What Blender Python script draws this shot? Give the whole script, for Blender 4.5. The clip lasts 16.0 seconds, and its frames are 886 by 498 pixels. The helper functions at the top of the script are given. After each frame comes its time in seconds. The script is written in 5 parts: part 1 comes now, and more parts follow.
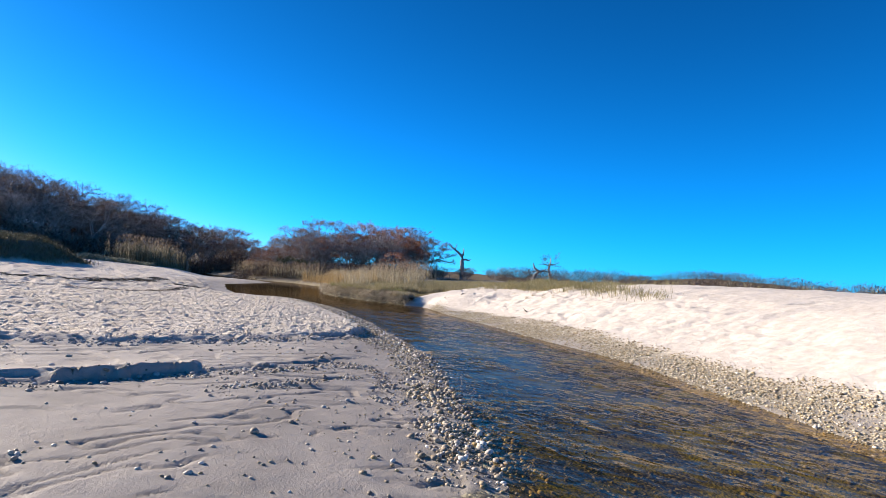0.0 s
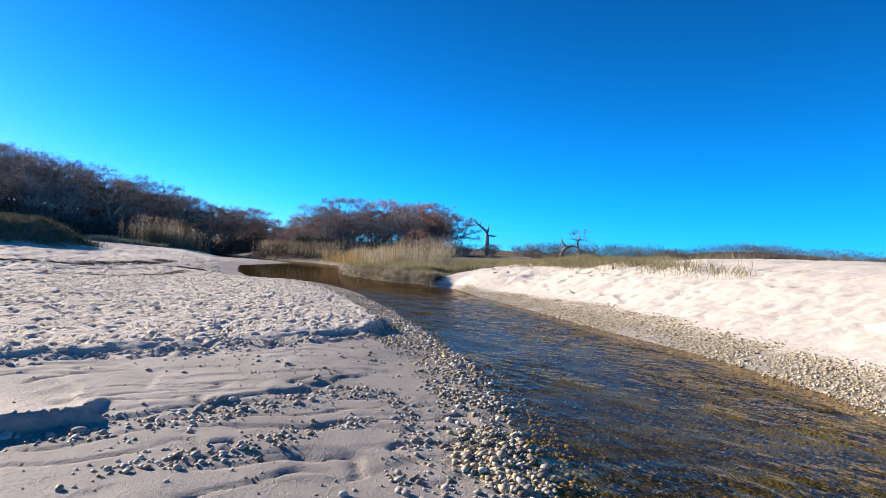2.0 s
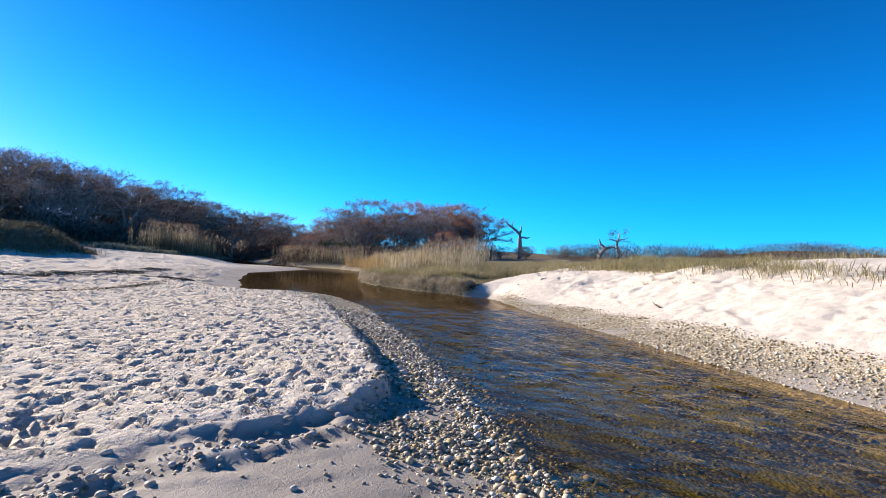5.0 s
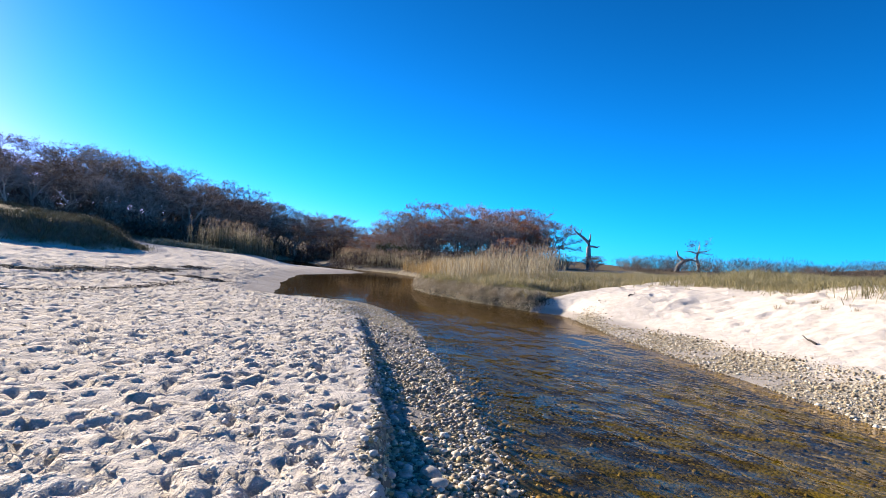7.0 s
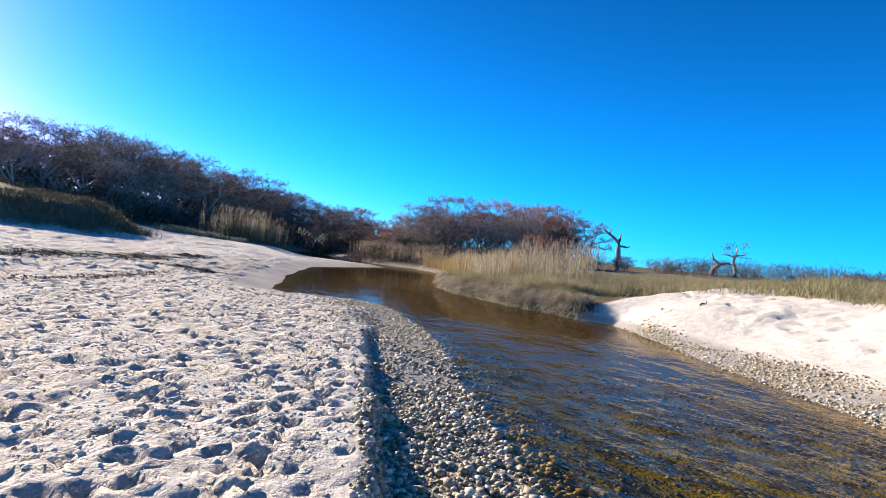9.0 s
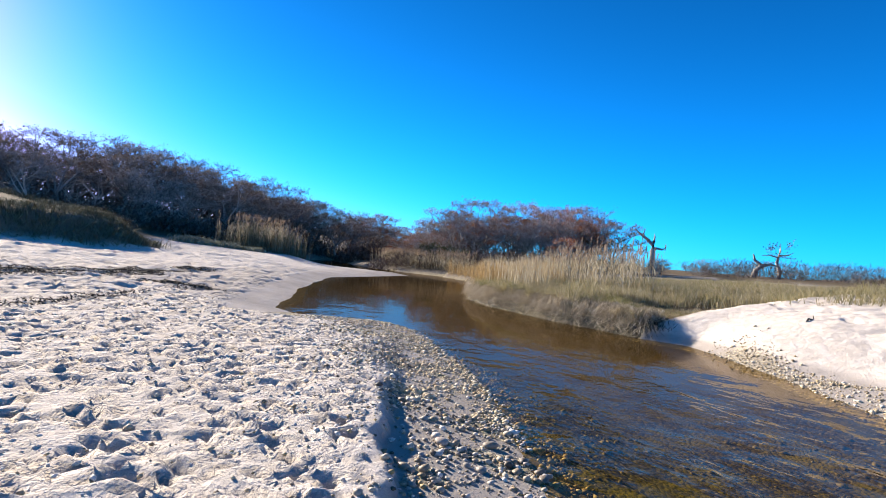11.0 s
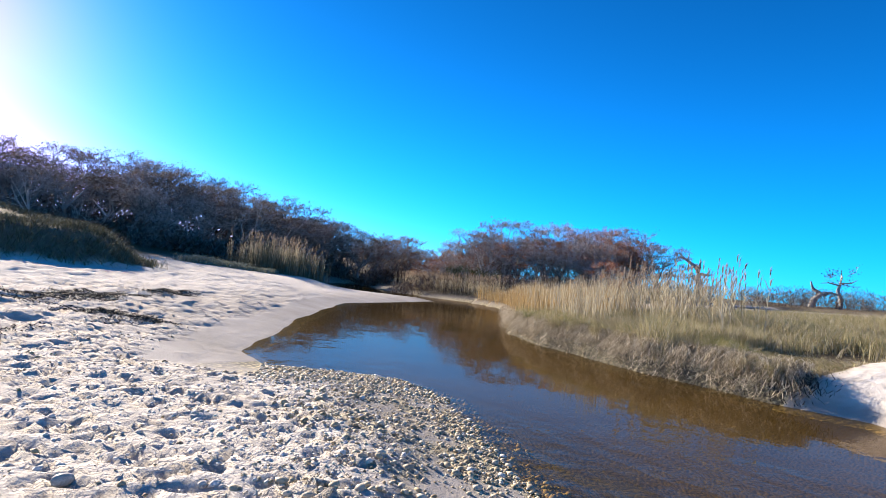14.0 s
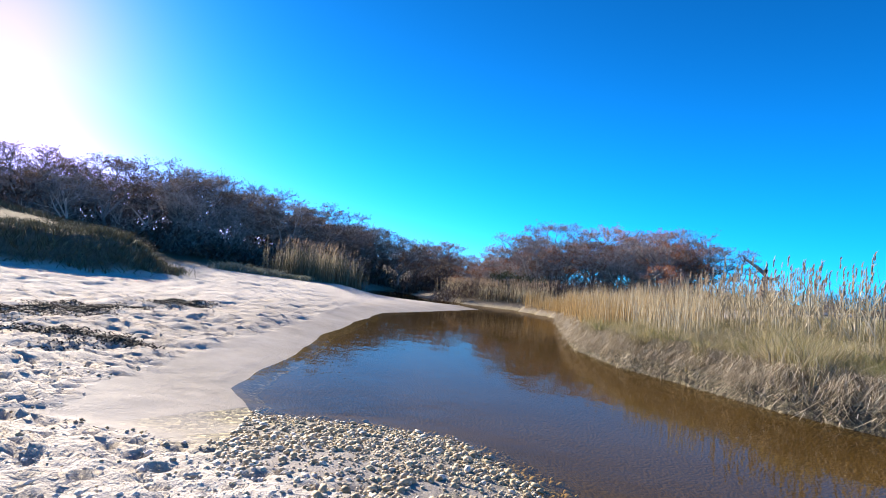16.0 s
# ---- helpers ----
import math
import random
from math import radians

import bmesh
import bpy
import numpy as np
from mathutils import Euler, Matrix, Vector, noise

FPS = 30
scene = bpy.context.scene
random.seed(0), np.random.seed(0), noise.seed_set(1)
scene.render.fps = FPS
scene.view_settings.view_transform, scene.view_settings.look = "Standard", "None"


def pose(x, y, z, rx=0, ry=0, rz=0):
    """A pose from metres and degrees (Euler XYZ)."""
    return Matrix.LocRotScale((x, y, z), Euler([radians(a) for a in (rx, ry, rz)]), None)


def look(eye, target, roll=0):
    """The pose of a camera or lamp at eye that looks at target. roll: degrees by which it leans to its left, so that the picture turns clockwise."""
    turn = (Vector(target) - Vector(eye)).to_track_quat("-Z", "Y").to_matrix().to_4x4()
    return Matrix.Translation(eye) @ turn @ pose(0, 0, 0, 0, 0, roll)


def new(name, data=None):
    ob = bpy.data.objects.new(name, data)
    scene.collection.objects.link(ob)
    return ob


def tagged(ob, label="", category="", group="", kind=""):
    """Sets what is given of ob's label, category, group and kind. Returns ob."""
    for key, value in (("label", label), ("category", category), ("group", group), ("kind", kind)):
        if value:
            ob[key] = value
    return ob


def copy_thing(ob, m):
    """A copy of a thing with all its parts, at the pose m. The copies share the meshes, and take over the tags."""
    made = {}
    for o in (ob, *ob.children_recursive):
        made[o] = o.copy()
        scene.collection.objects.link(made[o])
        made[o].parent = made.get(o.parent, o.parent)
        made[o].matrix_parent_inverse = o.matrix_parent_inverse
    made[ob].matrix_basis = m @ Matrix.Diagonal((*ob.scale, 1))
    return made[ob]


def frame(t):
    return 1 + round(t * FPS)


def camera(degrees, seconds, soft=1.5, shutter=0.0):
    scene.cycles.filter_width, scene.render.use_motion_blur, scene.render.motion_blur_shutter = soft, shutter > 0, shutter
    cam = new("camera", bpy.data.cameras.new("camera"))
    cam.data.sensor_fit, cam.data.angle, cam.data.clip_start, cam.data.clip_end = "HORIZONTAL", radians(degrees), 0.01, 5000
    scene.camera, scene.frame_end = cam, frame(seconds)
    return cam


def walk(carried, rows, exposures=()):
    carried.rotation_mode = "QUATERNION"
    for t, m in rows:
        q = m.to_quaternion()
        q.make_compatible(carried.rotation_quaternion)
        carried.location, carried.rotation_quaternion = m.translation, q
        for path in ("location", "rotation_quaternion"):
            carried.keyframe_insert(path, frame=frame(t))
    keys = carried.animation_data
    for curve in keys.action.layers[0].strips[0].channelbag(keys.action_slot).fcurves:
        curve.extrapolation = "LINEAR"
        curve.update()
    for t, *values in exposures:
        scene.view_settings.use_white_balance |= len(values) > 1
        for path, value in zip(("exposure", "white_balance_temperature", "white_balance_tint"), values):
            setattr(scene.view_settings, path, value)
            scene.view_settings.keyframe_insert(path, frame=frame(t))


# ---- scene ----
import functools

cam = camera(80.0, 16.0, soft=0.5)
PATH = [
    (0, (0.953, -1.544, 1.405), (0.821, 0.447, 1.535), 4.6),
    (0.5, (0.875, -0.832, 1.429), (0.704, 1.158, 1.54), 4.8),
    (1, (0.72, -0.161, 1.411), (0.595, 1.832, 1.52), 5.7),
    (1.5, (0.597, 0.502, 1.408), (0.533, 2.499, 1.506), 4.6),
    (2, (0.47, 1.201, 1.422), (0.26, 3.189, 1.46), 3.7),
    (2.5, (0.296, 1.799, 1.454), (0.12, 3.79, 1.52), 2.4),
    (3, (0.188, 2.457, 1.432), (-0.058, 4.44, 1.506), 1.0),
    (3.2, (0.111, 2.717, 1.45), (-0.139, 4.7, 1.536), 0.7),
    (5.3, (-0.294, 5.919, 1.403), (-0.646, 7.888, 1.444), 4.0),
    (5.5, (-0.351, 6.241, 1.385), (-0.774, 8.194, 1.48), 3.8),
    (6, (-0.503, 6.981, 1.383), (-0.987, 8.92, 1.447), 4.5),
    (6.5, (-0.665, 7.662, 1.4), (-1.083, 9.617, 1.418), 1.7),
    (7, (-0.798, 8.366, 1.414), (-1.344, 10.289, 1.471), 4.8),
    (7.5, (-1.002, 8.939, 1.392), (-1.534, 10.866, 1.458), 5.3),
    (8, (-1.211, 9.537, 1.349), (-1.697, 11.476, 1.42), 4.2),
    (8.5, (-1.477, 10.289, 1.302), (-2.093, 12.191, 1.355), 5.5),
    (8.7, (-1.596, 10.525, 1.324), (-2.209, 12.428, 1.359), 6.4),
    (10.8, (-2.68, 12.779, 1.415), (-3.357, 14.66, 1.472), 5.1),
    (11, (-2.775, 12.99, 1.413), (-3.474, 14.863, 1.461), 5.4),
    (11.5, (-3.041, 13.471, 1.415), (-3.67, 15.368, 1.472), 5.2),
    (12, (-3.342, 14.085, 1.388), (-4.078, 15.94, 1.52), 4.1),
    (12.5, (-3.56, 14.622, 1.373), (-4.331, 16.464, 1.472), 5.4),
    (13, (-3.713, 15.121, 1.43), (-4.34, 17.018, 1.509), 5.3),
    (13.5, (-4.03, 15.762, 1.398), (-4.755, 17.625, 1.469), 5.0),
    (14, (-4.3, 16.297, 1.395), (-5.095, 18.128, 1.525), 6.0),
    (14.5, (-4.526, 16.794, 1.401), (-5.292, 18.639, 1.48), 6.6),
    (15, (-4.883, 17.388, 1.403), (-5.772, 19.177, 1.509), 6.5),
    (15.5, (-5.201, 17.854, 1.405), (-6.085, 19.646, 1.492), 5.4),
    (16, (-5.484, 18.325, 1.384), (-6.417, 20.089, 1.524), 5.6),
]
walk(cam, [(t, look(eye, target, roll)) for t, eye, target, roll in PATH], [(0, 1.08), (3.5, 1.12), (8, 1.23), (12, 1.38), (16, 1.52)])

# ---- light ----
SUN_AZ, SUN_EL = -69.5, 21.5
world = bpy.data.worlds.new("world")
scene.world = world
world.use_nodes = True
wn = world.node_tree.nodes
wl = world.node_tree.links
bg = wn["Background"]
sky = wn.new("ShaderNodeTexSky")
sky.sky_type = "NISHITA"
sky.sun_disc = False
sky.sun_elevation = radians(SUN_EL)
sky.sun_rotation = radians(SUN_AZ)
sky.air_density, sky.dust_density, sky.ozone_density = 1.0, 0.3, 1.5


def sky_math(op, a, b):
    m = wn.new("ShaderNodeMath")
    m.operation = op
    for sock, v in zip(m.inputs, (a, b)):
        if isinstance(v, (int, float)):
            sock.default_value = v
        else:
            wl.new(v, sock)
    return m.outputs[0]


# deep clear blue overhead, paler all round the horizon and white close to the sun
split, merge = wn.new("ShaderNodeSeparateColor"), wn.new("ShaderNodeCombineColor")
wl.new(sky.outputs[0], split.inputs[0])
up = wn.new("ShaderNodeSeparateXYZ")
wl.new(wn.new("ShaderNodeTexCoord").outputs["Generated"], up.inputs[0])
low = sky_math("POWER", sky_math("SUBTRACT", 1.0, sky_math("MAXIMUM", up.outputs[2], 0.0)), 3.0)
haze = sky_math("ADD", 0.65, sky_math("MULTIPLY", low, 1.85))
for k, (gain, power, most) in enumerate(((0.00048, 4.0, 12.0), (0.74, 0.8, 30.0), (1.83, 0.8, 45.0))):
    c = sky_math("MULTIPLY", sky_math("POWER", split.outputs[k], power), gain)
    wl.new(sky_math("MINIMUM", sky_math("MULTIPLY", c, haze) if k else sky_math("ADD", c, sky_math("MULTIPLY", split.outputs[0], 0.02)), most), merge.inputs[k])
wl.new(merge.outputs[0], bg.inputs["Color"])
bg.inputs["Strength"].default_value = 0.05

sun_data = bpy.data.lights.new("sun", "SUN")
sun_data.energy = 5.0
sun_data.angle = radians(0.5)
sun_data.color = (1.0, 0.88, 0.74)
sun = new("sun", sun_data)
a, e = radians(SUN_AZ), radians(SUN_EL)
to_sun = Vector((math.sin(a) * math.cos(e), math.cos(a) * math.cos(e), math.sin(e)))
sun.matrix_world = look(to_sun * 100, (0, 0, 0))


# ---- materials ----
def nodes_of(name):
    m = bpy.data.materials.new(name)
    m.use_nodes = True
    nt = m.node_tree
    return m, nt.nodes, nt.links, nt.nodes["Principled BSDF"]


def ramp(nodes, stops):
    r = nodes.new("ShaderNodeValToRGB")
    el = r.color_ramp.elements
    while len(el) < len(stops):
        el.new(0.5)
    for k, (p, c) in zip(el, stops):
        k.position, k.color = p, (*c, 1)
    return r


def noise_node(nodes, links, scale, detail=4.0, rough=0.55, coord=None):
    n = nodes.new("ShaderNodeTexNoise")
    n.inputs["Scale"].default_value = scale
    n.inputs["Detail"].default_value = detail
    n.inputs["Roughness"].default_value = rough
    if coord is not None:
        links.new(coord, n.inputs["Vector"])
    return n


def mix_col(nodes, links, fac, a, b, mode="MIX"):
    m = nodes.new("ShaderNodeMix")
    m.data_type, m.blend_type = "RGBA", mode
    for sock, v in ((m.inputs[0], fac), (m.inputs[6], a), (m.inputs[7], b)):
        if isinstance(v, (int, float)):
            sock.default_value = v
        elif isinstance(v, tuple):
            sock.default_value = (*v, 1)
        else:
            links.new(v, sock)
    return m.outputs[2]


def math_node(nodes, links, op, a, b=0.0, clamp=False):
    m = nodes.new("ShaderNodeMath")
    m.operation, m.use_clamp = op, clamp
    for sock, v in ((m.inputs[0], a), (m.inputs[1], b)):
        if isinstance(v, (int, float)):
            sock.default_value = v
        else:
            links.new(v, sock)
    return m.outputs[0]


def ground_material():
    m, n, l, b = nodes_of("sand")
    pos = n.new("ShaderNodeNewGeometry").outputs["Position"]
    zone = n.new("ShaderNodeVertexColor")
    zone.layer_name = "zone"
    sep = n.new("ShaderNodeSeparateColor")
    l.new(zone.outputs["Color"], sep.inputs[0])
    wet, bed, turf = sep.outputs[0], sep.outputs[1], sep.outputs[2]
    big = noise_node(n, l, 0.7, 5, 0.6, pos)
    mid = noise_node(n, l, 6.0, 5, 0.6, pos)
    fine = noise_node(n, l, 160.0, 3, 0.7, pos)
    dry = ramp(n, [(0.3, (0.56, 0.495, 0.42)), (0.55, (0.67, 0.60, 0.525)), (0.75, (0.745, 0.68, 0.605))])
    l.new(mid.outputs[0], dry.inputs[0])
    grain = ramp(n, [(0.25, (0.5, 0.45, 0.4)), (0.5, (0.95, 0.95, 0.95)), (0.8, (1.1, 1.1, 1.1))])
    l.new(fine.outputs[0], grain.inputs[0])
    c = mix_col(n, l, 0.55, dry.outputs[0], grain.outputs[0], "MULTIPLY")
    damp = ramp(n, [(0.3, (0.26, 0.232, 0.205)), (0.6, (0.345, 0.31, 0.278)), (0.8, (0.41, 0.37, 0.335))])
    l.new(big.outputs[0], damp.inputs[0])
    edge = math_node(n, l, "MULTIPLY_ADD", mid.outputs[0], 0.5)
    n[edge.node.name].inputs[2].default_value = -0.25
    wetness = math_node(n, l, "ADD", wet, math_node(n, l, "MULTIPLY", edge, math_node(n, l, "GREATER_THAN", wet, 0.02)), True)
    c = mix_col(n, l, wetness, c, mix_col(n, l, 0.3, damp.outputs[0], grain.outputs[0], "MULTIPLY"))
    # stream bed: brown gravel with weed
    vor = n.new("ShaderNodeTexVoronoi")
    vor.inputs["Scale"].default_value = 26.0
    l.new(pos, vor.inputs["Vector"])
    vc = n.new("ShaderNodeSeparateColor")
    l.new(vor.outputs["Color"], vc.inputs[0])
    gravel = ramp(n, [(0.0, (0.02, 0.018, 0.012)), (0.5, (0.052, 0.048, 0.028)), (0.85, (0.13, 0.115, 0.062)), (1.0, (0.27, 0.235, 0.15))])
    l.new(vc.outputs[0], gravel.inputs[0])
    weed_f = ramp(n, [(0.45, (0, 0, 0)), (0.58, (1, 1, 1))])
    wn2 = noise_node(n, l, 1.7, 5, 0.65, pos)
    l.new(wn2.outputs[0], weed_f.inputs[0])
    drowned = math_node(n, l, "GREATER_THAN", bed, 0.85)
    damp_stone = mix_col(n, l, drowned, mix_col(n, l, 1.0, gravel.outputs[0], (3.6, 3.4, 3.2), "MULTIPLY"), gravel.outputs[0])
    bedc = mix_col(n, l, math_node(n, l, "MULTIPLY", weed_f.outputs[0], math_node(n, l, "GREATER_THAN", bed, 0.92)), damp_stone, mix_col(n, l, mid.outputs[0], (0.025, 0.026, 0.007), (0.36, 0.33, 0.06)))
    sp = n.new("ShaderNodeSeparateXYZ")
    l.new(pos, sp.inputs[0])
    still = n.new("ShaderNodeMapRange")
    still.inputs[1].default_value, still.inputs[2].default_value = 17.0, 23.0
    l.new(sp.outputs[1], still.inputs[0])
    mud_shade = mix_col(n, l, big.outputs[0], (0.075, 0.055, 0.024), (0.16, 0.12, 0.052))
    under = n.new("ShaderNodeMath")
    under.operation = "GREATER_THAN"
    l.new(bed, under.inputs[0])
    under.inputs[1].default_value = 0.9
    bedc = mix_col(n, l, math_node(n, l, "MULTIPLY", still.outputs[0], under.outputs[0]), bedc, mud_shade)
    c = mix_col(n, l, bed, c, bedc)
    # turf and leaf litter under the plants
    litter = ramp(n, [(0.3, (0.06, 0.045, 0.03)), (0.55, (0.13, 0.10, 0.06)), (0.75, (0.22, 0.18, 0.11))])
    l.new(noise_node(n, l, 9.0, 6, 0.7, pos).outputs[0], litter.inputs[0])
    c = mix_col(n, l, turf, c, litter.outputs[0])
    l.new(c, b.inputs["Base Color"])
    r = math_node(n, l, "MULTIPLY_ADD", wetness, -0.2)
    n[r.node.name].inputs[2].default_value = 0.95
    l.new(r, b.inputs["Roughness"])
    b.inputs["Specular IOR Level"].default_value = 0.12
    # relief: trodden lumps, ripples, grains
    lump = noise_node(n, l, 7.0, 4, 0.6, pos)
    tread = math_node(n, l, "MULTIPLY_ADD", zone.outputs["Alpha"], 0.03)
    n[tread.node.name].inputs[2].default_value = 0.04
    h1 = math_node(n, l, "MULTIPLY", lump.outputs[0], tread)
    h1 = math_node(n, l, "MULTIPLY", h1, math_node(n, l, "SUBTRACT", 1.0, math_node(n, l, "MULTIPLY", wetness, 0.8)))
    crumbs = math_node(n, l, "MULTIPLY", noise_node(n, l, 30.0, 4, 0.65, pos).outputs[0], math_node(n, l, "MULTIPLY", zone.outputs["Alpha"], 0.055))
    h1 = math_node(n, l, "ADD", h1, crumbs)
    h2 = math_node(n, l, "MULTIPLY", fine.outputs[0], 0.005)
    h3 = math_node(n, l, "MULTIPLY", noise_node(n, l, 40.0, 3, 0.6, pos).outputs[0], 0.012)
    bump = n.new("ShaderNodeBump")
    bump.inputs["Strength"].default_value = 0.8
    bump.inputs["Distance"].default_value = 1.0
    h4 = math_node(n, l, "MULTIPLY", math_node(n, l, "MULTIPLY", vor.outputs["Distance"], -0.02), bed)
    l.new(math_node(n, l, "ADD", math_node(n, l, "ADD", math_node(n, l, "ADD", h1, h2), h3), h4), bump.inputs["Height"])
    l.new(bump.outputs[0], b.inputs["Normal"])
    return m


WAVE_TURN = 34.0


def water_material():
    m, n, l, b = nodes_of("water")
    n.remove(b)
    out = n["Material Output"]
    pos = n.new("ShaderNodeNewGeometry").outputs["Position"]
    clear = n.new("ShaderNodeBsdfTransparent")
    clear.inputs[0].default_value = (0.84, 0.72, 0.42, 1)
    gloss = n.new("ShaderNodeBsdfGlossy")
    gloss.inputs["Roughness"].default_value = 0.03
    rip = n.new("ShaderNodeVertexColor")
    rip.layer_name = "rough"
    sep = n.new("ShaderNodeSeparateColor")
    l.new(rip.outputs["Color"], sep.inputs[0])
    gloss.inputs["Color"].default_value = (0.44, 0.40, 0.37, 1)
    # long thin wave lines drawn out by the current, and a short chop across them
    wave = 0.0
    for turn, stretch, scale, size in ((WAVE_TURN, 0.20, 1.7, 0.024), (WAVE_TURN + 24, 0.32, 4.6, 0.008), (WAVE_TURN - 50, 0.6, 6.5, 0.007)):
        mp = n.new("ShaderNodeMapping")
        mp.vector_type = "TEXTURE"
        mp.inputs["Rotation"].default_value = (0, 0, radians(turn))
        mp.inputs["Scale"].default_value = (1.0, 1.0 / stretch, 1.0)
        l.new(pos, mp.inputs["Vector"])
        v = noise_node(n, l, scale, 2, 0.5, mp.outputs[0]).outputs[0]
        ridge = math_node(n, l, "ABSOLUTE", math_node(n, l, "SUBTRACT", v, 0.5))
        ridge = math_node(n, l, "POWER", math_node(n, l, "SUBTRACT", 1.0, math_node(n, l, "MULTIPLY", ridge, 2.0)), 2.0)
        wave = math_node(n, l, "ADD", math_node(n, l, "MULTIPLY", ridge, size), wave)
    calm = ramp(n, [(0.38, (0.12,) * 3), (0.62, (1.0,) * 3)])
    l.new(noise_node(n, l, 0.9, 3, 0.6, pos).outputs[0], calm.inputs[0])
    h = math_node(n, l, "MULTIPLY", math_node(n, l, "MULTIPLY", wave, sep.outputs[0]), calm.outputs[0])
    bump = n.new("ShaderNodeBump")
    bump.inputs["Strength"].default_value = 1.0
    bump.inputs["Distance"].default_value = 1.0
    l.new(h, bump.inputs["Height"])
    l.new(bump.outputs[0], gloss.inputs["Normal"])
    weight = n.new("ShaderNodeLayerWeight")
    l.new(bump.outputs[0], weight.inputs["Normal"])
    sheen = math_node(n, l, "POWER", weight.outputs["Facing"], 5.0)
    sheen = math_node(n, l, "MULTIPLY_ADD", sheen, 0.95)
    n[sheen.node.name].inputs[2].default_value = 0.02
    silt = n.new("ShaderNodeBsdfDiffuse")
    l.new(mix_col(n, l, sep.outputs[0], (0.125, 0.085, 0.042), (0.04, 0.034, 0.014)), silt.inputs[0])
    body = n.new("ShaderNodeMixShader")
    cloud = math_node(n, l, "MULTIPLY_ADD", sep.outputs[0], -0.13)
    n[cloud.node.name].inputs[2].default_value = 0.22
    l.new(cloud, body.inputs[0])
    l.new(clear.outputs[0], body.inputs[1])
    l.new(silt.outputs[0], body.inputs[2])
    mix = n.new("ShaderNodeMixShader")
    l.new(sheen, mix.inputs[0])
    l.new(body.outputs[0], mix.inputs[1])
    l.new(gloss.outputs[0], mix.inputs[2])
    l.new(mix.outputs[0], out.inputs["Surface"])
    return m


def varied(name, colours, rough=0.85, scale=30.0, bump_d=0.004, island=True, through_light=0.0, spread=0.35, by_thing=False):
    """A matt material whose colour changes from piece to piece and, less, within a piece."""
    m, n, l, b = nodes_of(name)
    geo = n.new("ShaderNodeNewGeometry")
    rnd = geo.outputs["Random Per Island"] if island else n.new("ShaderNodeObjectInfo").outputs["Random"]
    stops = [(i / max(1, len(colours) - 1), c) for i, c in enumerate(colours)]
    r = ramp(n, stops)
    l.new(rnd, r.inputs[0])
    nz = noise_node(n, l, scale, 5, 0.65, geo.outputs["Position"])
    shade = ramp(n, [(0.3, (1 - spread,) * 3), (0.7, (1 + spread * 0.5,) * 3)])
    l.new(nz.outputs[0], shade.inputs[0])
    c = mix_col(n, l, 1.0, r.outputs[0], shade.outputs[0], "MULTIPLY")
    if by_thing:
        whole = ramp(n, [(0.0, (0.62, 0.60, 0.62)), (0.5, (1.0, 1.0, 1.0)), (1.0, (1.5, 1.42, 1.34))])
        l.new(n.new("ShaderNodeObjectInfo").outputs["Random"], whole.inputs[0])
        c = mix_col(n, l, 1.0, c, whole.outputs[0], "MULTIPLY")
    l.new(c, b.inputs["Base Color"])
    b.inputs["Roughness"].default_value = rough
    b.inputs["Specular IOR Level"].default_value = 0.25
    if bump_d:
        bump = n.new("ShaderNodeBump")
        bump.inputs["Distance"].default_value = bump_d
        l.new(nz.outputs[0], bump.inputs["Height"])
        l.new(bump.outputs[0], b.inputs["Normal"])
    if through_light:
        tr = n.new("ShaderNodeBsdfTranslucent")
        l.new(c, tr.inputs[0])
        mx = n.new("ShaderNodeMixShader")
        mx.inputs[0].default_value = through_light
        l.new(b.outputs[0], mx.inputs[1])
        l.new(tr.outputs[0], mx.inputs[2])
        l.new(mx.outputs[0], n["Material Output"].inputs["Surface"])
    return m


SAND = ground_material()
WATER = water_material()
PEBBLE = varied("pebble", [(0.08, 0.065, 0.05), (0.40, 0.32, 0.21), (0.17, 0.14, 0.11), (0.60, 0.52, 0.39), (0.28, 0.215, 0.145), (0.78, 0.73, 0.65), (0.48, 0.34, 0.15), (0.13, 0.115, 0.10), (0.54, 0.48, 0.40)], 0.5, 60, 0.002)
PEBBLE_DRY = varied("pebble_dry", [(0.14, 0.10, 0.06), (0.46, 0.37, 0.23), (0.24, 0.18, 0.11), (0.66, 0.58, 0.43), (0.36, 0.28, 0.17), (0.78, 0.72, 0.62), (0.52, 0.39, 0.20), (0.30, 0.25, 0.18)], 0.6, 60, 0.002)
BED_STONE = varied("bed_stone", [(0.04, 0.034, 0.018), (0.15, 0.12, 0.05), (0.07, 0.06, 0.026), (0.22, 0.18, 0.06), (0.08, 0.07, 0.035), (0.34, 0.30, 0.18)], 0.5, 40, 0.002)
STONE = varied("stone", [(0.16, 0.13, 0.10), (0.36, 0.31, 0.24), (0.55, 0.52, 0.47), (0.30, 0.20, 0.12), (0.45, 0.40, 0.33)], 0.55, 60, 0.002, island=False)
BARK = varied("bark", [(0.17, 0.15, 0.14), (0.28, 0.26, 0.245), (0.40, 0.375, 0.355)], 0.9, 14, 0.02, by_thing=True)
PALE_WOOD = varied("weathered_wood", [(0.33, 0.30, 0.27), (0.44, 0.405, 0.37)], 0.85, 18, 0.02)
TWIG = varied("twig", [(0.18, 0.165, 0.155), (0.34, 0.315, 0.30), (0.48, 0.45, 0.43)], 0.9, 6, 0, by_thing=True)
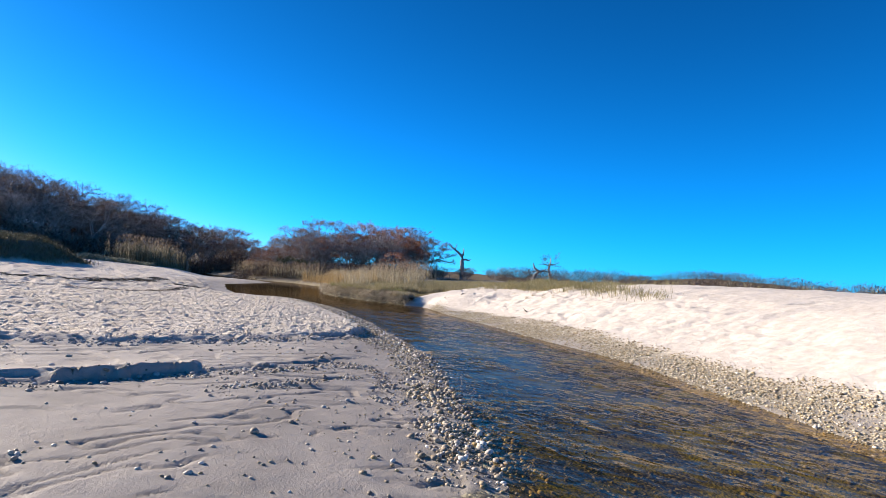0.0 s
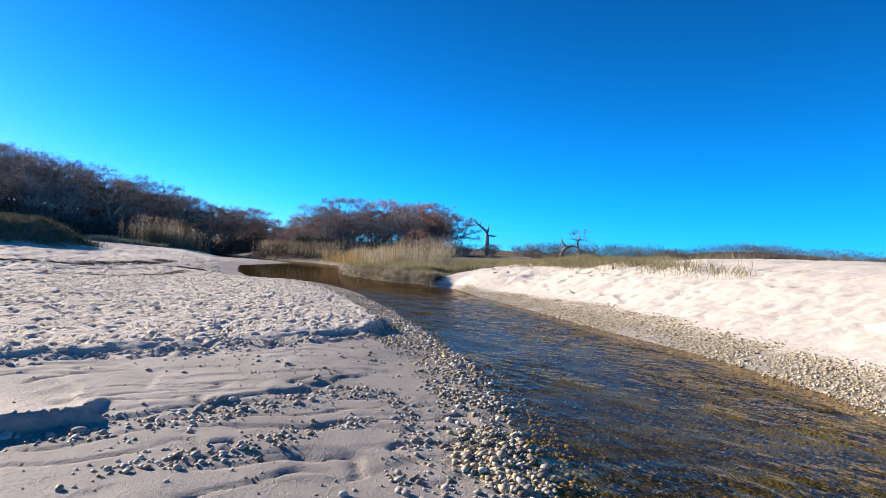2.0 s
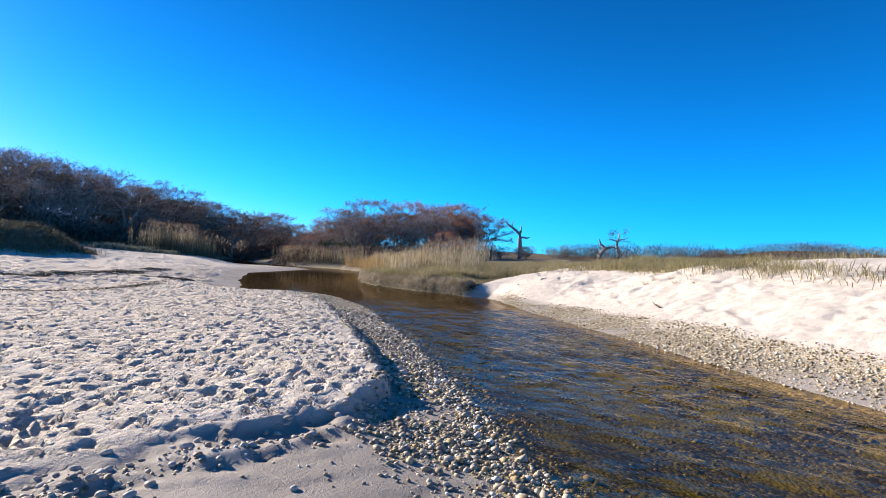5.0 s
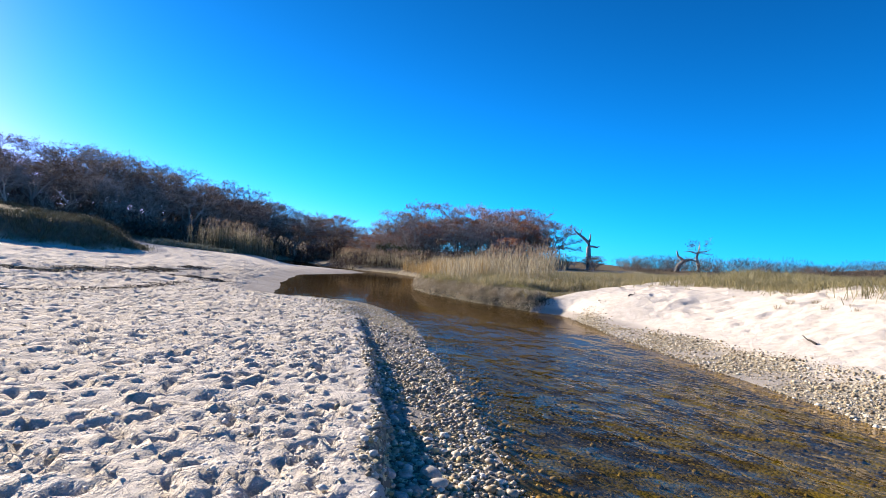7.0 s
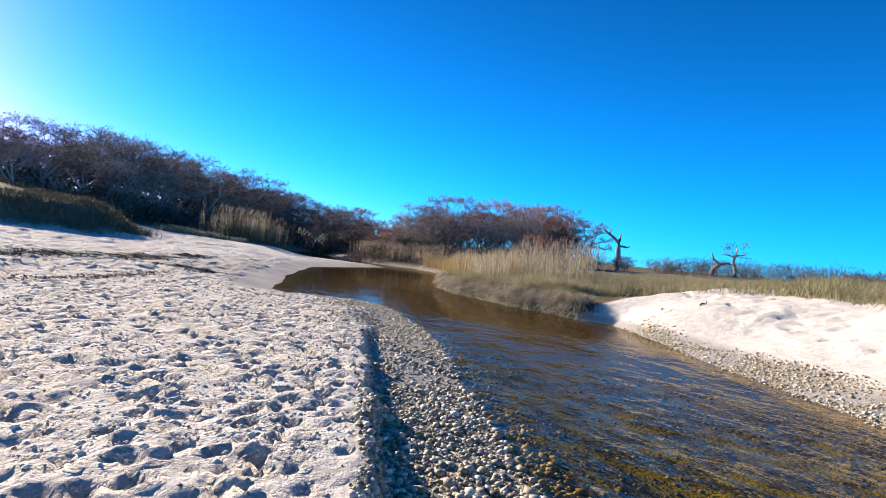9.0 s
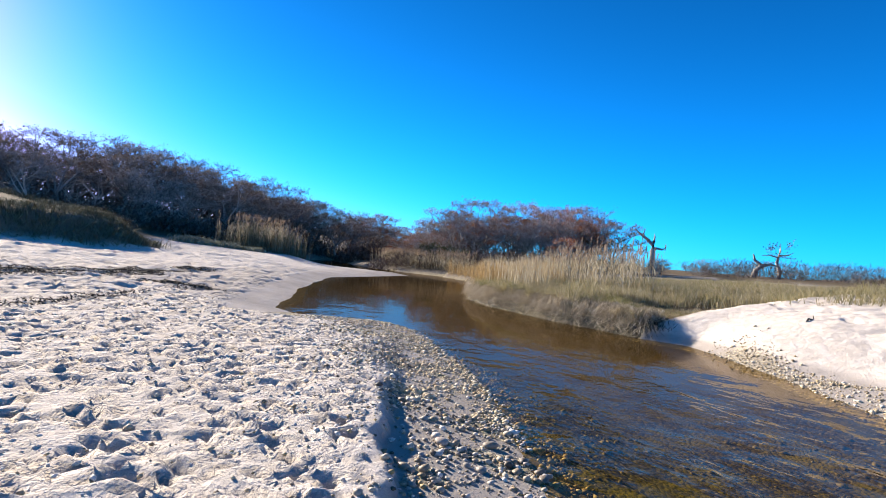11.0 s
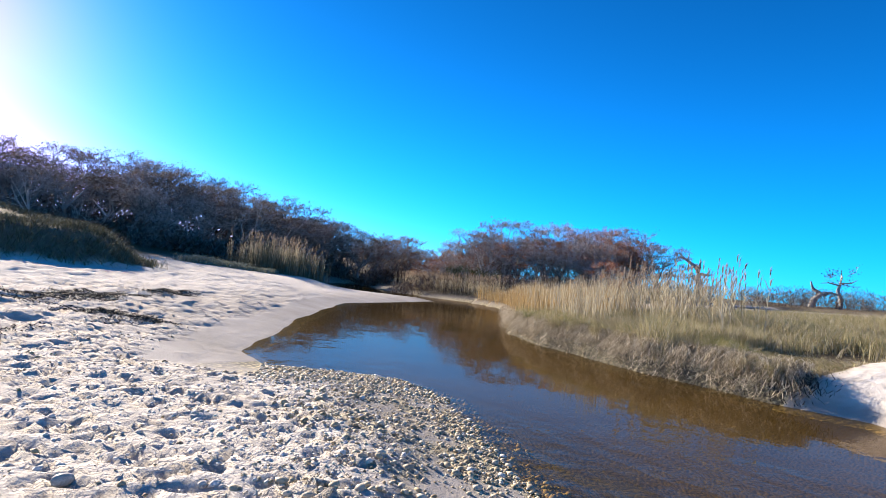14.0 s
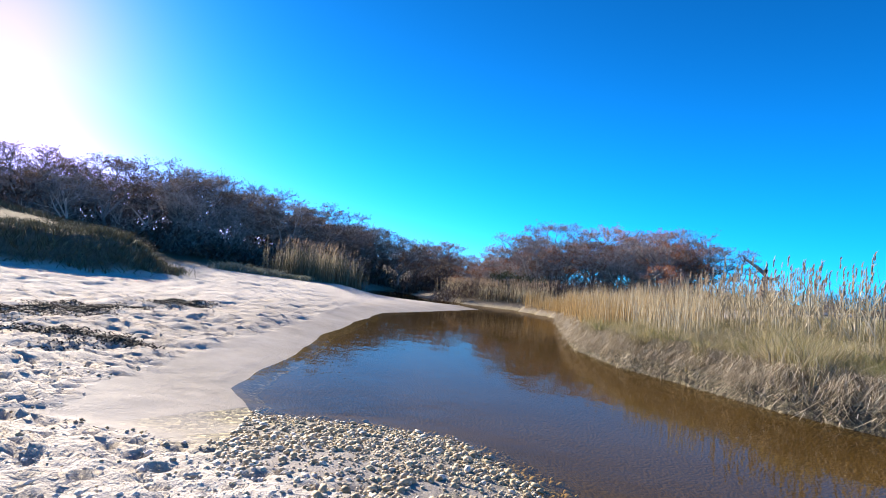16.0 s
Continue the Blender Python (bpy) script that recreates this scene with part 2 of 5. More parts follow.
LEAF_RED = varied("leaf_russet", [(0.14, 0.055, 0.03), (0.32, 0.115, 0.045), (0.42, 0.18, 0.065)], 0.7, 3, 0, through_light=0.3, by_thing=True)
LEAF_BROWN = varied("leaf_brown", [(0.07, 0.056, 0.048), (0.145, 0.11, 0.085), (0.23, 0.15, 0.10)], 0.7, 3, 0, through_light=0.3, by_thing=True)
LEAF_GREEN = varied("leaf_evergreen", [(0.03, 0.04, 0.015), (0.06, 0.075, 0.03), (0.09, 0.10, 0.04)], 0.7, 3, 0, through_light=0.2)
GRASS_TAN = varied("grass_tan", [(0.30, 0.24, 0.14), (0.43, 0.36, 0.23), (0.56, 0.49, 0.36)], 0.7, 5, 0, through_light=0.35)
GRASS_GREEN = varied("grass_green", [(0.24, 0.21, 0.095), (0.34, 0.295, 0.15), (0.42, 0.37, 0.22)], 0.7, 5, 0, through_light=0.35)
TUSSOCK = varied("tussock_green", [(0.14, 0.15, 0.045), (0.24, 0.23, 0.08), (0.36, 0.32, 0.15)], 0.7, 5, 0, through_light=0.35)
SAGE = varied("sage", [(0.17, 0.18, 0.12), (0.27, 0.28, 0.20), (0.36, 0.36, 0.27)], 0.8, 5, 0, through_light=0.2)
GRASS_GOLD = varied("grass_gold", [(0.30, 0.195, 0.08), (0.38, 0.265, 0.12), (0.45, 0.335, 0.175)], 0.7, 5, 0, through_light=0.35)
# darker than the other grasses: shade is put into its colour
SHADED_GRASS = varied("dune_grass", [(0.075, 0.07, 0.04), (0.13, 0.122, 0.07), (0.22, 0.205, 0.135)], 0.8, 5, 0, through_light=0.1)
THATCH = varied("thatch", [(0.13, 0.105, 0.07), (0.40, 0.33, 0.225), (0.57, 0.485, 0.36), (0.68, 0.605, 0.48)], 0.8, 5, 0, through_light=0.15)
PLUME = varied("plume", [(0.36, 0.26, 0.18), (0.46, 0.36, 0.26)], 0.8, 8, 0, through_light=0.4)
WRACK = varied("wrack", [(0.02, 0.016, 0.013), (0.05, 0.04, 0.032), (0.09, 0.072, 0.055)], 0.8, 20, 0.003)
THICKET = varied("thicket", [(0.06, 0.045, 0.04), (0.12, 0.09, 0.075), (0.19, 0.155, 0.135), (0.15, 0.085, 0.05)], 0.9, 4, 0, through_light=0.1)
PEBBLE_TAN = varied("pebble_tan", [(0.30, 0.22, 0.12), (0.46, 0.36, 0.22), (0.58, 0.48, 0.31), (0.36, 0.28, 0.18), (0.68, 0.60, 0.46), (0.50, 0.37, 0.20), (0.74, 0.69, 0.60)], 0.65, 60, 0.002)
DRY_CRUMB = varied("sand_crumb", [(0.56, 0.50, 0.43), (0.67, 0.61, 0.535), (0.74, 0.68, 0.605)], 0.95, 60, 0.004)
CLOD = varied("sand_clod", [(0.30, 0.27, 0.24), (0.42, 0.38, 0.34), (0.52, 0.48, 0.44)], 0.95, 40, 0.01)


# ---- shape of the land ----
LEFT = [(7.0, -60), (3.2, -22), (2.0, -8), (1.5, -1), (1.25, 2.2), (1.0, 3.9), (0.62, 6.2), (0.42, 7.3), (0.05, 8.8), (-0.8, 10.9), (-1.3, 12.2),
        (-2.2, 14.2), (-3.0, 15.9), (-3.7, 17.4), (-4.75, 19.3), (-5.7, 20.8), (-6.6, 21.9), (-7.4, 22.4), (-8.4, 22.1), (-8.95, 21.65),
        (-9.9, 22.3), (-10.9, 24.1), (-12.9, 27.3), (-14.5, 30.4), (-17.0, 35.6), (-17.6, 40.3), (-18.9, 49.4), (-19.8, 50.6), (-21.5, 50.9), (-27, 52.5), (-34, 58), (-40, 66.5), (-50, 84), (-70, 120)]
RIGHT = [(17, -60), (10.5, -22), (7.2, -8), (6.2, 0), (5.5, 4.5), (5.0, 6.8), (4.3, 10.4), (3.0, 13.2), (1.9, 16.0), (0.7, 18.8), (-0.15, 20.9), (-0.8, 23.1),
         (-1.15, 24.3), (-1.65, 25.35), (-2.2, 25.55), (-2.8, 25.75), (-3.5, 26.35), (-4.7, 27.15), (-6.2, 28.6), (-7.2, 29.5), (-8.6, 31.8), (-10.2, 37), (-11.8, 42), (-13.4, 49.5), (-18.0, 55.4), (-24, 58), (-30, 63), (-36, 70.5), (-46, 87), (-66, 122)]
# foot of the trodden sand flat, from its southern end round to the far shore
FLAT = [(-400, -70), (-170, -48), (-95, -30), (-52, -14), (-34, -6.5), (-25, -3.0), (-16, 0.6), (-11, 2.9), (-7.5, 4.5), (-5.3, 5.45), (-4.3, 6.1), (-3.5, 6.8), (-3.0, 7.4), (-2.6, 8.15), (-2.25, 8.7), (-1.85, 9.2), (-1.58, 9.6), (-1.5, 10.0), (-1.6, 10.5), (-2.15, 11.9), (-2.75, 13.2), (-3.5, 14.7), (-4.25, 16.2),
        (-4.8, 17.7), (-5.4, 19.0), (-6.0, 20.1), (-6.9, 20.8), (-8.2, 20.9), (-9.4, 20.5), (-10.2, 21.3), (-11.0, 22.7), (-11.9, 24.1), (-12.9, 26.1), (-15.2, 30.0), (-19, 36.6), (-24, 46), (-31, 53), (-37, 60), (-46, 75), (-68, 112), (-180, 300), (-400, 320)]

# low broken scarp across the washed sand
SHELF = [(-60, -48), (-30, -20), (-19, -9.5), (-13, -3.8), (-8, 0.1), (-5, 2.2), (-3.5, 3.25), (-2.9, 3.75), (-2.35, 4.55), (-1.85, 5.15), (-1.55, 5.6), (-1.2, 6.2), (-0.9, 6.9), (-0.4, 8.2)]


@functools.lru_cache(maxsize=None)
def lattice(seed, size=256):
    return np.random.RandomState(seed).rand(size, size)


def vnoise(x, y, scale, seed):
    g = lattice(seed)
    u, v = np.asarray(x) / scale + 1000.0, np.asarray(y) / scale + 1000.0
    i, j = np.floor(u).astype(int), np.floor(v).astype(int)
    fx, fy = u - i, v - j
    fx, fy = fx * fx * (3 - 2 * fx), fy * fy * (3 - 2 * fy)
    i0, j0, i1, j1 = i % 256, j % 256, (i + 1) % 256, (j + 1) % 256
    return (g[i0, j0] * (1 - fx) + g[i1, j0] * fx) * (1 - fy) + (g[i0, j1] * (1 - fx) + g[i1, j1] * fx) * fy - 0.5


def fbm(x, y, scale, seed, octaves=3):
    return sum(vnoise(x, y, scale / 2 ** k, seed + k) / 2 ** k for k in range(octaves))


def smooth(x, a, b):
    t = np.clip((x - a) / (b - a), 0, 1)
    return t * t * (3 - 2 * t)


def line_distance(x, y, line):
    best = np.full(np.shape(x), 1e9)
    for (ax, ay), (bx, by) in zip(line, line[1:]):
        dx, dy = bx - ax, by - ay
        t = np.clip(((x - ax) * dx + (y - ay) * dy) / (dx * dx + dy * dy), 0, 1)
        best = np.minimum(best, np.hypot(x - ax - t * dx, y - ay - t * dy))
    return best


def inside(x, y, ring):
    c = np.zeros(np.shape(x), bool)
    for (ax, ay), (bx, by) in zip(ring, ring[1:] + ring[:1]):
        if ay != by:
            c ^= ((ay > y) != (by > y)) & (x < (bx - ax) * (y - ay) / (by - ay) + ax)
    return c


def water_level(x, y):
    return 0.12 * smooth(y, 3.0, 23.0)


def lie(x, y):
    """Where a place lies: distance from the left and right shores, in the water or not, on the left side or not, and its depth into the sand flat."""
    wob = 0.10 * fbm(x, y, 1.3, 3)
    dl, dr = line_distance(x, y, LEFT), line_distance(x, y, RIGHT)
    wet = inside(x, y, LEFT + RIGHT[::-1])
    ds = np.where(dl < dr, dl, dr)
    signed = np.where(wet, -ds, ds) + np.where(ds < 2.5, wob, 0)
    df = line_distance(x, y, FLAT)
    flat = np.where(inside(x, y, FLAT), df, -df) + (0.16 + 0.14 * (y < 9.4)) * fbm(x, y, 0.9, 11) + 0.12 * fbm(x, y, 0.22, 13)
    return signed, dl < dr, flat


def land(x, y, detail=True):
    x, y = np.asarray(x, float), np.asarray(y, float)
    s, left, flat = lie(x, y)
    zw = water_level(x, y)
    bed = -0.30 * smooth(-s, 0.0, 1.9) - 0.05 * smooth(-s, 0, 0.25)
    # left: gravel shore and washed sand, then the trodden flat, then the dune
    d = np.maximum(s, 0)
    south = 1 - smooth(y, 8.0, 9.5)
    low = zw + np.minimum(0.10 * d, 0.10 + 0.02 * d) * (1 - south) + south * (0.03 * smooth(d, 0, 0.25) + np.minimum(0.05 * d, 0.11))
    shelf = line_distance(x, y, SHELF)
    shelf = np.where(y > np.interp(x, [p[0] for p in SHELF], [p[1] for p in SHELF]), shelf, -shelf) + 0.20 * fbm(x, y, 0.6, 21) + 0.08 * fbm(x, y, 0.15, 22)
    broken = smooth(vnoise(x, 0.6 * y, 0.55, 25) + 0.35 * vnoise(x, y, 0.2, 26), 0.05, 0.14)
    low = low + south * (0.025 + 0.11 * broken * np.exp(-np.maximum(shelf, 0) / 0.40)) * smooth(shelf, -0.015, 0.03) * smooth(-x, 0.6, 1.2)
    pool = smooth(y, 19.0, 21.5)
    far = smooth(y, 20.8, 23.0)
    w = 0.09 + 0.4 * smooth(vnoise(x, y, 0.9, 28) + 0.4 * vnoise(x, y, 0.3, 29), -0.05, 0.25) * (1 - smooth(y, 8.0, 8.8)) + 0.5 * smooth(y, 16.5, 19.5) + 0.8 * pool + 1.6 * far
    west = np.maximum(-x - 8, 0)
    top = 0.30 - 0.08 * (1 - smooth(y, 8.5, 11.0)) + 0.011 * west + 0.02 * fbm(x, y, 5.0, 31)
    dune_d = -0.66 * (x + 13) + 0.35 * (y - 18) - 0.35 * np.maximum(y - 36, 0) * 1.3
    top = top + 0.055 * np.clip(dune_d - 8, 0, 14) * smooth(-x, 18, 26)
    lz = low + (np.maximum(top, low + 0.02) - low) * smooth(flat, -0.3 * w, w)
    # dune with a steep shaded brow
    brow = np.hypot((x + 38) / 13.5, (y - 30.5) / 5.0)
    lz = lz + 1.25 * (1 - smooth(brow, 0.75, 1.05)) + 2.2 * smooth(-x - 0.25 * (y - 40), 33, 60) + 1.5 * smooth(-x, 80, 200)
    # right: gravel shore, sand slope and dune ridge; further on an undercut grassy bank
    grassy = smooth((y - 25.4) - 0.95 * (x + 2.75), -0.5, 1.2) * smooth(y, 24.0, 25.3)
    rs = np.interp(d, [0, 0.8, 1.8, 2.8, 4.0, 5.5, 7.5, 10, 30, 90, 400], [0, 0.13, 0.37, 0.70, 1.12, 1.52, 1.85, 2.05, 2.6, 4.2, 5.0])
    rn = np.interp(d, [0, 0.3, 0.8, 1.6, 3, 5, 9, 30, 90, 400], [0, 0.24, 0.54, 0.80, 1.05, 1.32, 1.7, 2.4, 4.2, 5.0])
    rs = rs + (rn - rs) * smooth(y, 22.6, 25.0)
    rg = np.interp(d, [0, 0.07, 0.25, 2, 5, 10, 20, 45, 90, 400], [0, 0.22, 0.37, 0.54, 0.85, 1.25, 1.8, 3.0, 4.2, 5.0])
    rz = zw + rs * (1 - grassy) + rg * grassy + 0.05 * fbm(x, y, 2.5, 41) * smooth(d, 0.5, 3) + 0.5 * fbm(x, y, 14, 45) * smooth(d, 12, 30)
    z = np.where(left, lz, rz)
    z = np.where(s < 0, zw + bed, z)
    hill = np.hypot(x, y)
    z = z + np.where(left, 1, 0.5) * 6 * smooth(hill, 110, 300) * (y > 0)
    z = z + 3.2 * np.exp(-((x - 62) ** 2 + (y - 130) ** 2) / 500)
    if detail:
        near = smooth(x, -34, -26) * smooth(-x, -12, -5) * smooth(y, 0.3, 1.2) * (1 - smooth(y, 36, 42))
        farther = smooth(-x, 9, 14)
        dry = smooth(flat, 0.0, 0.4) * left * (s > 0)
        z = z + near * dry * (0.020 * vnoise(x, y, 0.35, 51) + 0.020 * vnoise(x, y, 0.16, 52) + 0.018 * vnoise(x, y, 0.09, 53) + farther * (0.11 * vnoise(x, y, 0.44, 54) + 0.09 * vnoise(x, y, 0.28, 55)))
        z = z + left * (s > 0.15) * smooth(y, 19, 21) * (1 - smooth(flat, -0.1, 0.2)) * (0.022 * vnoise(0.5 * x + y, x - 0.5 * y, 0.7, 57) + 0.012 * vnoise(x, y, 0.22, 58))
        slope = smooth(d, 1.2, 2.5) * (~left) * (1 - grassy)
        z = z + slope * (0.05 * vnoise(x, y, 0.7, 61) + 0.045 * vnoise(x, y, 0.3, 62) + 0.03 * vnoise(x, y, 0.15, 63) - 0.05 * smooth(vnoise(x, y, 0.34, 64), 0.2, 0.42) * smooth(y, 8, 16))
        crumb = left * (s > 0.2) * np.exp(-((flat + 0.1) / 0.28) ** 2) * (1 - smooth(y, 9.6, 10.2))
        z = z + crumb * (0.09 * vnoise(x, y, 0.25, 65) + 0.075 * vnoise(x, y, 0.12, 66))
        # washed sand: low steps and rills that run down to the stream
        u, v = 0.35 * x + 0.94 * y, 0.94 * x - 0.35 * y
        wash = south * left * (s > 0.3) * near * (1 - smooth(flat, -0.1, 0.15))
        saw = (u * 1.25 + 1.3 * fbm(x, y, 2.2, 71) + 0.25 * fbm(x, y, 0.5, 72)) % 1.0
        z = z + wash * (0.018 * (smooth(saw, 0.93, 1.0) - saw) * smooth(fbm(x, y, 1.8, 75) + 0.5, 0.35, 0.6) + 0.008 * vnoise(v, u, 0.5, 73) + 0.006 * vnoise(x, y, 0.11, 74))
        p, q = 0.8 * y - 0.6 * x, 0.8 * x + 0.6 * y
        bend = p + 0.55 * fbm(x, y, 1.9, 82)
        saw2 = (bend * 3.4 + 0.5 * fbm(p, q, 0.8, 83)) % 1.0
        z = z + wash * 0.013 * (smooth(saw2, 0.85, 1.0) - saw2) * smooth(fbm(x, y, 1.0, 84) + 0.5, 0.42, 0.66)
        crease = np.abs(vnoise(bend * 1.2, q * 0.26, 0.30, 77) + 0.4 * vnoise(bend, q * 0.45, 0.15, 78))
        z = z - wash * 0.026 * (1 - smooth(crease, 0.0, 0.06)) * smooth(fbm(x, y, 1.1, 79), -0.12, 0.15)
    return z


def spaced(lo, hi, step, reach, growth=1.13):
    mids = list(np.arange(lo, hi, step))
    ups, g, p = [], step, hi
    while p < reach:
        ups.append(p)
        g = min(g * growth, 160)
        p += g
    downs, g, p = [], step, lo
    while p > -reach:
        g = min(g * growth, 160)
        p -= g
        downs.append(p)
    return np.array(downs[::-1] + mids + ups)


def grid_mesh(name, xs, ys, height, keep=None):
    gx, gy = np.meshgrid(xs, ys)
    gz = height(gx, gy)
    nx, ny = len(xs), len(ys)
    co = np.stack([gx, gy, gz], -1).reshape(-1, 3)
    i = (np.arange(ny - 1)[:, None] * nx + np.arange(nx - 1)[None, :]).ravel()
    quads = np.stack([i, i + 1, i + nx + 1, i + nx], -1)
    if keep is not None:
        k = keep(gx, gy).ravel()
        quads = quads[k[quads].any(1)]
        used = np.unique(quads)
        back = np.full(len(co), -1)
        back[used] = np.arange(len(used))
        quads, co = back[quads], co[used]
    return poly_mesh(name, co, quads), co


def poly_mesh(name, co, faces, smooth_shade=True):
    """A mesh from vertex and face arrays, all faces with the same number of corners."""
    me = bpy.data.meshes.new(name)
    faces = np.asarray(faces)
    n, k = faces.shape
    me.vertices.add(len(co))
    me.vertices.foreach_set("co", np.asarray(co, np.float32).ravel())
    me.loops.add(n * k)
    me.loops.foreach_set("vertex_index", faces.astype(np.int32).ravel())
    me.polygons.add(n)
    me.polygons.foreach_set("loop_start", np.arange(0, n * k, k, dtype=np.int32))
    me.polygons.foreach_set("loop_total", np.full(n, k, np.int32))
    me.polygons.foreach_set("use_smooth", np.full(n, smooth_shade))
    me.update(calc_edges=True)
    return me


def point_colours(me, name, rgb, alpha=None):
    at = me.color_attributes.new(name, "FLOAT_COLOR", "POINT")
    alpha = np.ones(len(rgb)) if alpha is None else alpha
    at.data.foreach_set("color", np.concatenate([rgb, alpha[:, None]], 1).astype(np.float32).ravel())


# footprints in the trodden flat: x, y, length, width, turn, depth
rng = np.random.RandomState(7)
PRINTS = []
for _ in range(30000):
    px, py = rng.uniform(-19, -0.8), rng.uniform(5.5, 31)
    PRINTS.append((px, py, rng.uniform(0.045, 0.11), rng.uniform(0.03, 0.055), rng.uniform(0, 3.14), rng.choice([0.012, 0.019, 0.030, 0.052])))


def trodden(x, y):
    """The land with its footprints pressed in, on the near grid."""
    z = land(x, y)
    s, left, flat = lie(x, y)
    soft = smooth(flat, 0.05, 0.3) * left
    xs, ys = x[0], y[:, 0]
    for px, py, ln, wd, tn, dp in PRINTS:
        i0, i1 = np.searchsorted(xs, (px - 0.3, px + 0.3))
        j0, j1 = np.searchsorted(ys, (py - 0.3, py + 0.3))
        if i1 <= i0 or j1 <= j0:
            continue
        sx, sy = x[j0:j1, i0:i1] - px, y[j0:j1, i0:i1] - py
        u, v = sx * math.cos(tn) + sy * math.sin(tn), sy * math.cos(tn) - sx * math.sin(tn)
        r = np.hypot(u / ln, v / wd)
        dent = -dp * (1 - smooth(r, 0.65, 1.0)) + 0.35 * dp * np.exp(-((r - 1.25) / 0.22) ** 2)
        z[j0:j1, i0:i1] += dent * soft[j0:j1, i0:i1]
    return z


def bands(stops, reach):
    """Grid lines with a step for each stretch, growing outwards beyond both ends."""
    lines = np.concatenate([np.arange(a, b - st * 0.5, st) for a, b, st in stops])
    low = spaced(stops[0][0], stops[0][0] + 1, stops[0][2], reach)
    high = spaced(stops[-1][1] - 1, stops[-1][1], stops[-1][2], reach)
    return np.concatenate([low[low < stops[0][0] - 1e-6], lines, high[high > stops[-1][1] - 1e-6]])


GX = bands([(-25.0, -17.5, 0.15), (-17.5, -14.6, 0.11), (-14.6, -10.4, 0.065), (-10.4, -4.4, 0.045), (-4.4, 1.4, 0.032), (1.4, 7.5, 0.085)], 2600)
GY = bands([(0.5, 6.0, 0.032), (6.0, 22.6, 0.045), (22.6, 27.0, 0.07), (27.0, 37.0, 0.12)], 2600)
def left_gravel(x, y, s, left, flat):
    """How thickly pebbles lie on the near shore."""
    shore = smooth(s, -0.55, -0.1) * (1 - smooth(s, 0.40 + 0.35 * smooth(y, 6, 9), 0.75 + 0.55 * smooth(y, 6, 10))) * smooth(y, -2, 2)
    bare = 0.25 + 0.75 * smooth(fbm(x, y, 0.6, 101) + 0.5, 0.28, 0.5)
    spit = smooth(y, 16.8, 19.0) * (1 - smooth(s, 0.8, 1.9)) * (s > -0.3) * (x > -9.2)
    rim = 1 - 0.55 * smooth(y, 17.5, 20) * smooth(s, 0.15, 0.45)
    return left * (y < 22.8) * (x > -9.2) * np.maximum(shore * bare * (flat < 0.15) * rim, 0.8 * spit * (x > -8.6) * (0.25 + 0.75 * smooth(fbm(x, y, 0.5, 103) + 0.5, 0.3, 0.7)))


def right_gravel(x, y, s, left, flat):
    """How thickly pebbles lie at the foot of the sand slope."""
    strip = smooth(s, -0.3, 0.0) * (1 - smooth(s + 0.5 * fbm(x, y, 1.2, 105) + 0.8 * smooth(y, 17, 24), 1.25, 1.75))
    return (~left) * strip * smooth(y, -6, -2) * (1 - smooth(y, 24.4, 25.2)) * (0.35 + 0.65 * smooth(fbm(x, y, 0.9, 107) + 0.5, 0.05, 0.5))


ground_me, co = grid_mesh("ground", GX, GY, trodden)
s, left, flat = lie(co[:, 0], co[:, 1])
south = (1 - smooth(co[:, 1], 8.0, 9.5)) * left
damp = np.maximum(1 - smooth(co[:, 2] - water_level(co[:, 0], co[:, 1]), 0.12, 0.24), 0)
# damp scarp faces; their shade is put into the darker tone too
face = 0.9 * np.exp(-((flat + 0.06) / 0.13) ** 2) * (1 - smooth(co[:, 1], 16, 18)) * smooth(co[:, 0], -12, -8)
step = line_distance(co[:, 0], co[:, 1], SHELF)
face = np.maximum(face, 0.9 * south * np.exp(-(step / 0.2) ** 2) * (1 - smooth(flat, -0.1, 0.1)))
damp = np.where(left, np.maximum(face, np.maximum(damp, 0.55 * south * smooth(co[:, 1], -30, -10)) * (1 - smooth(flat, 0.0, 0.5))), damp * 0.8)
grassy = smooth((co[:, 1] - 25.4) - 0.95 * (co[:, 0] + 2.75), -0.2, 0.8) * smooth(co[:, 1], 24.0, 25.3) * (~left)
turf = np.where(left, np.clip(smooth(-co[:, 0] - 0.25 * (co[:, 1] - 40), 31, 36) + smooth(co[:, 1] + 0.3 * co[:, 0], 41, 46), 0, 1), grassy * (1 - 0.6 * smooth(s, 5, 9) * smooth(fbm(co[:, 0], co[:, 1], 3, 81), -0.2, 0.2)))
turf = np.where((~left) & (s > 11), np.maximum(turf, smooth(s + 6 * fbm(co[:, 0], co[:, 1], 6, 83), 14, 40)), turf)
mound = np.hypot((co[:, 0] + 38) / 13.5, (co[:, 1] - 30.5) / 5.0)
turf = np.where(left, np.maximum(turf, 0.9 * smooth(mound, 0.2, 0.4) * (1 - smooth(mound + 0.10 * fbm(co[:, 0], co[:, 1], 2.0, 85) - 0.07 * smooth(co[:, 0], -32, -27), 0.88, 0.95))), turf)
turf = np.where(grassy > 0.3, np.where(s > -0.45, np.maximum(turf, (s < 2.0) * 1.0), 0), turf * (s > 0.05))
damp = np.where(left, np.maximum(damp, 0.5 * smooth(co[:, 1], 20.8, 22.5) * (1 - smooth(s, 1.5, 4.5))), damp)
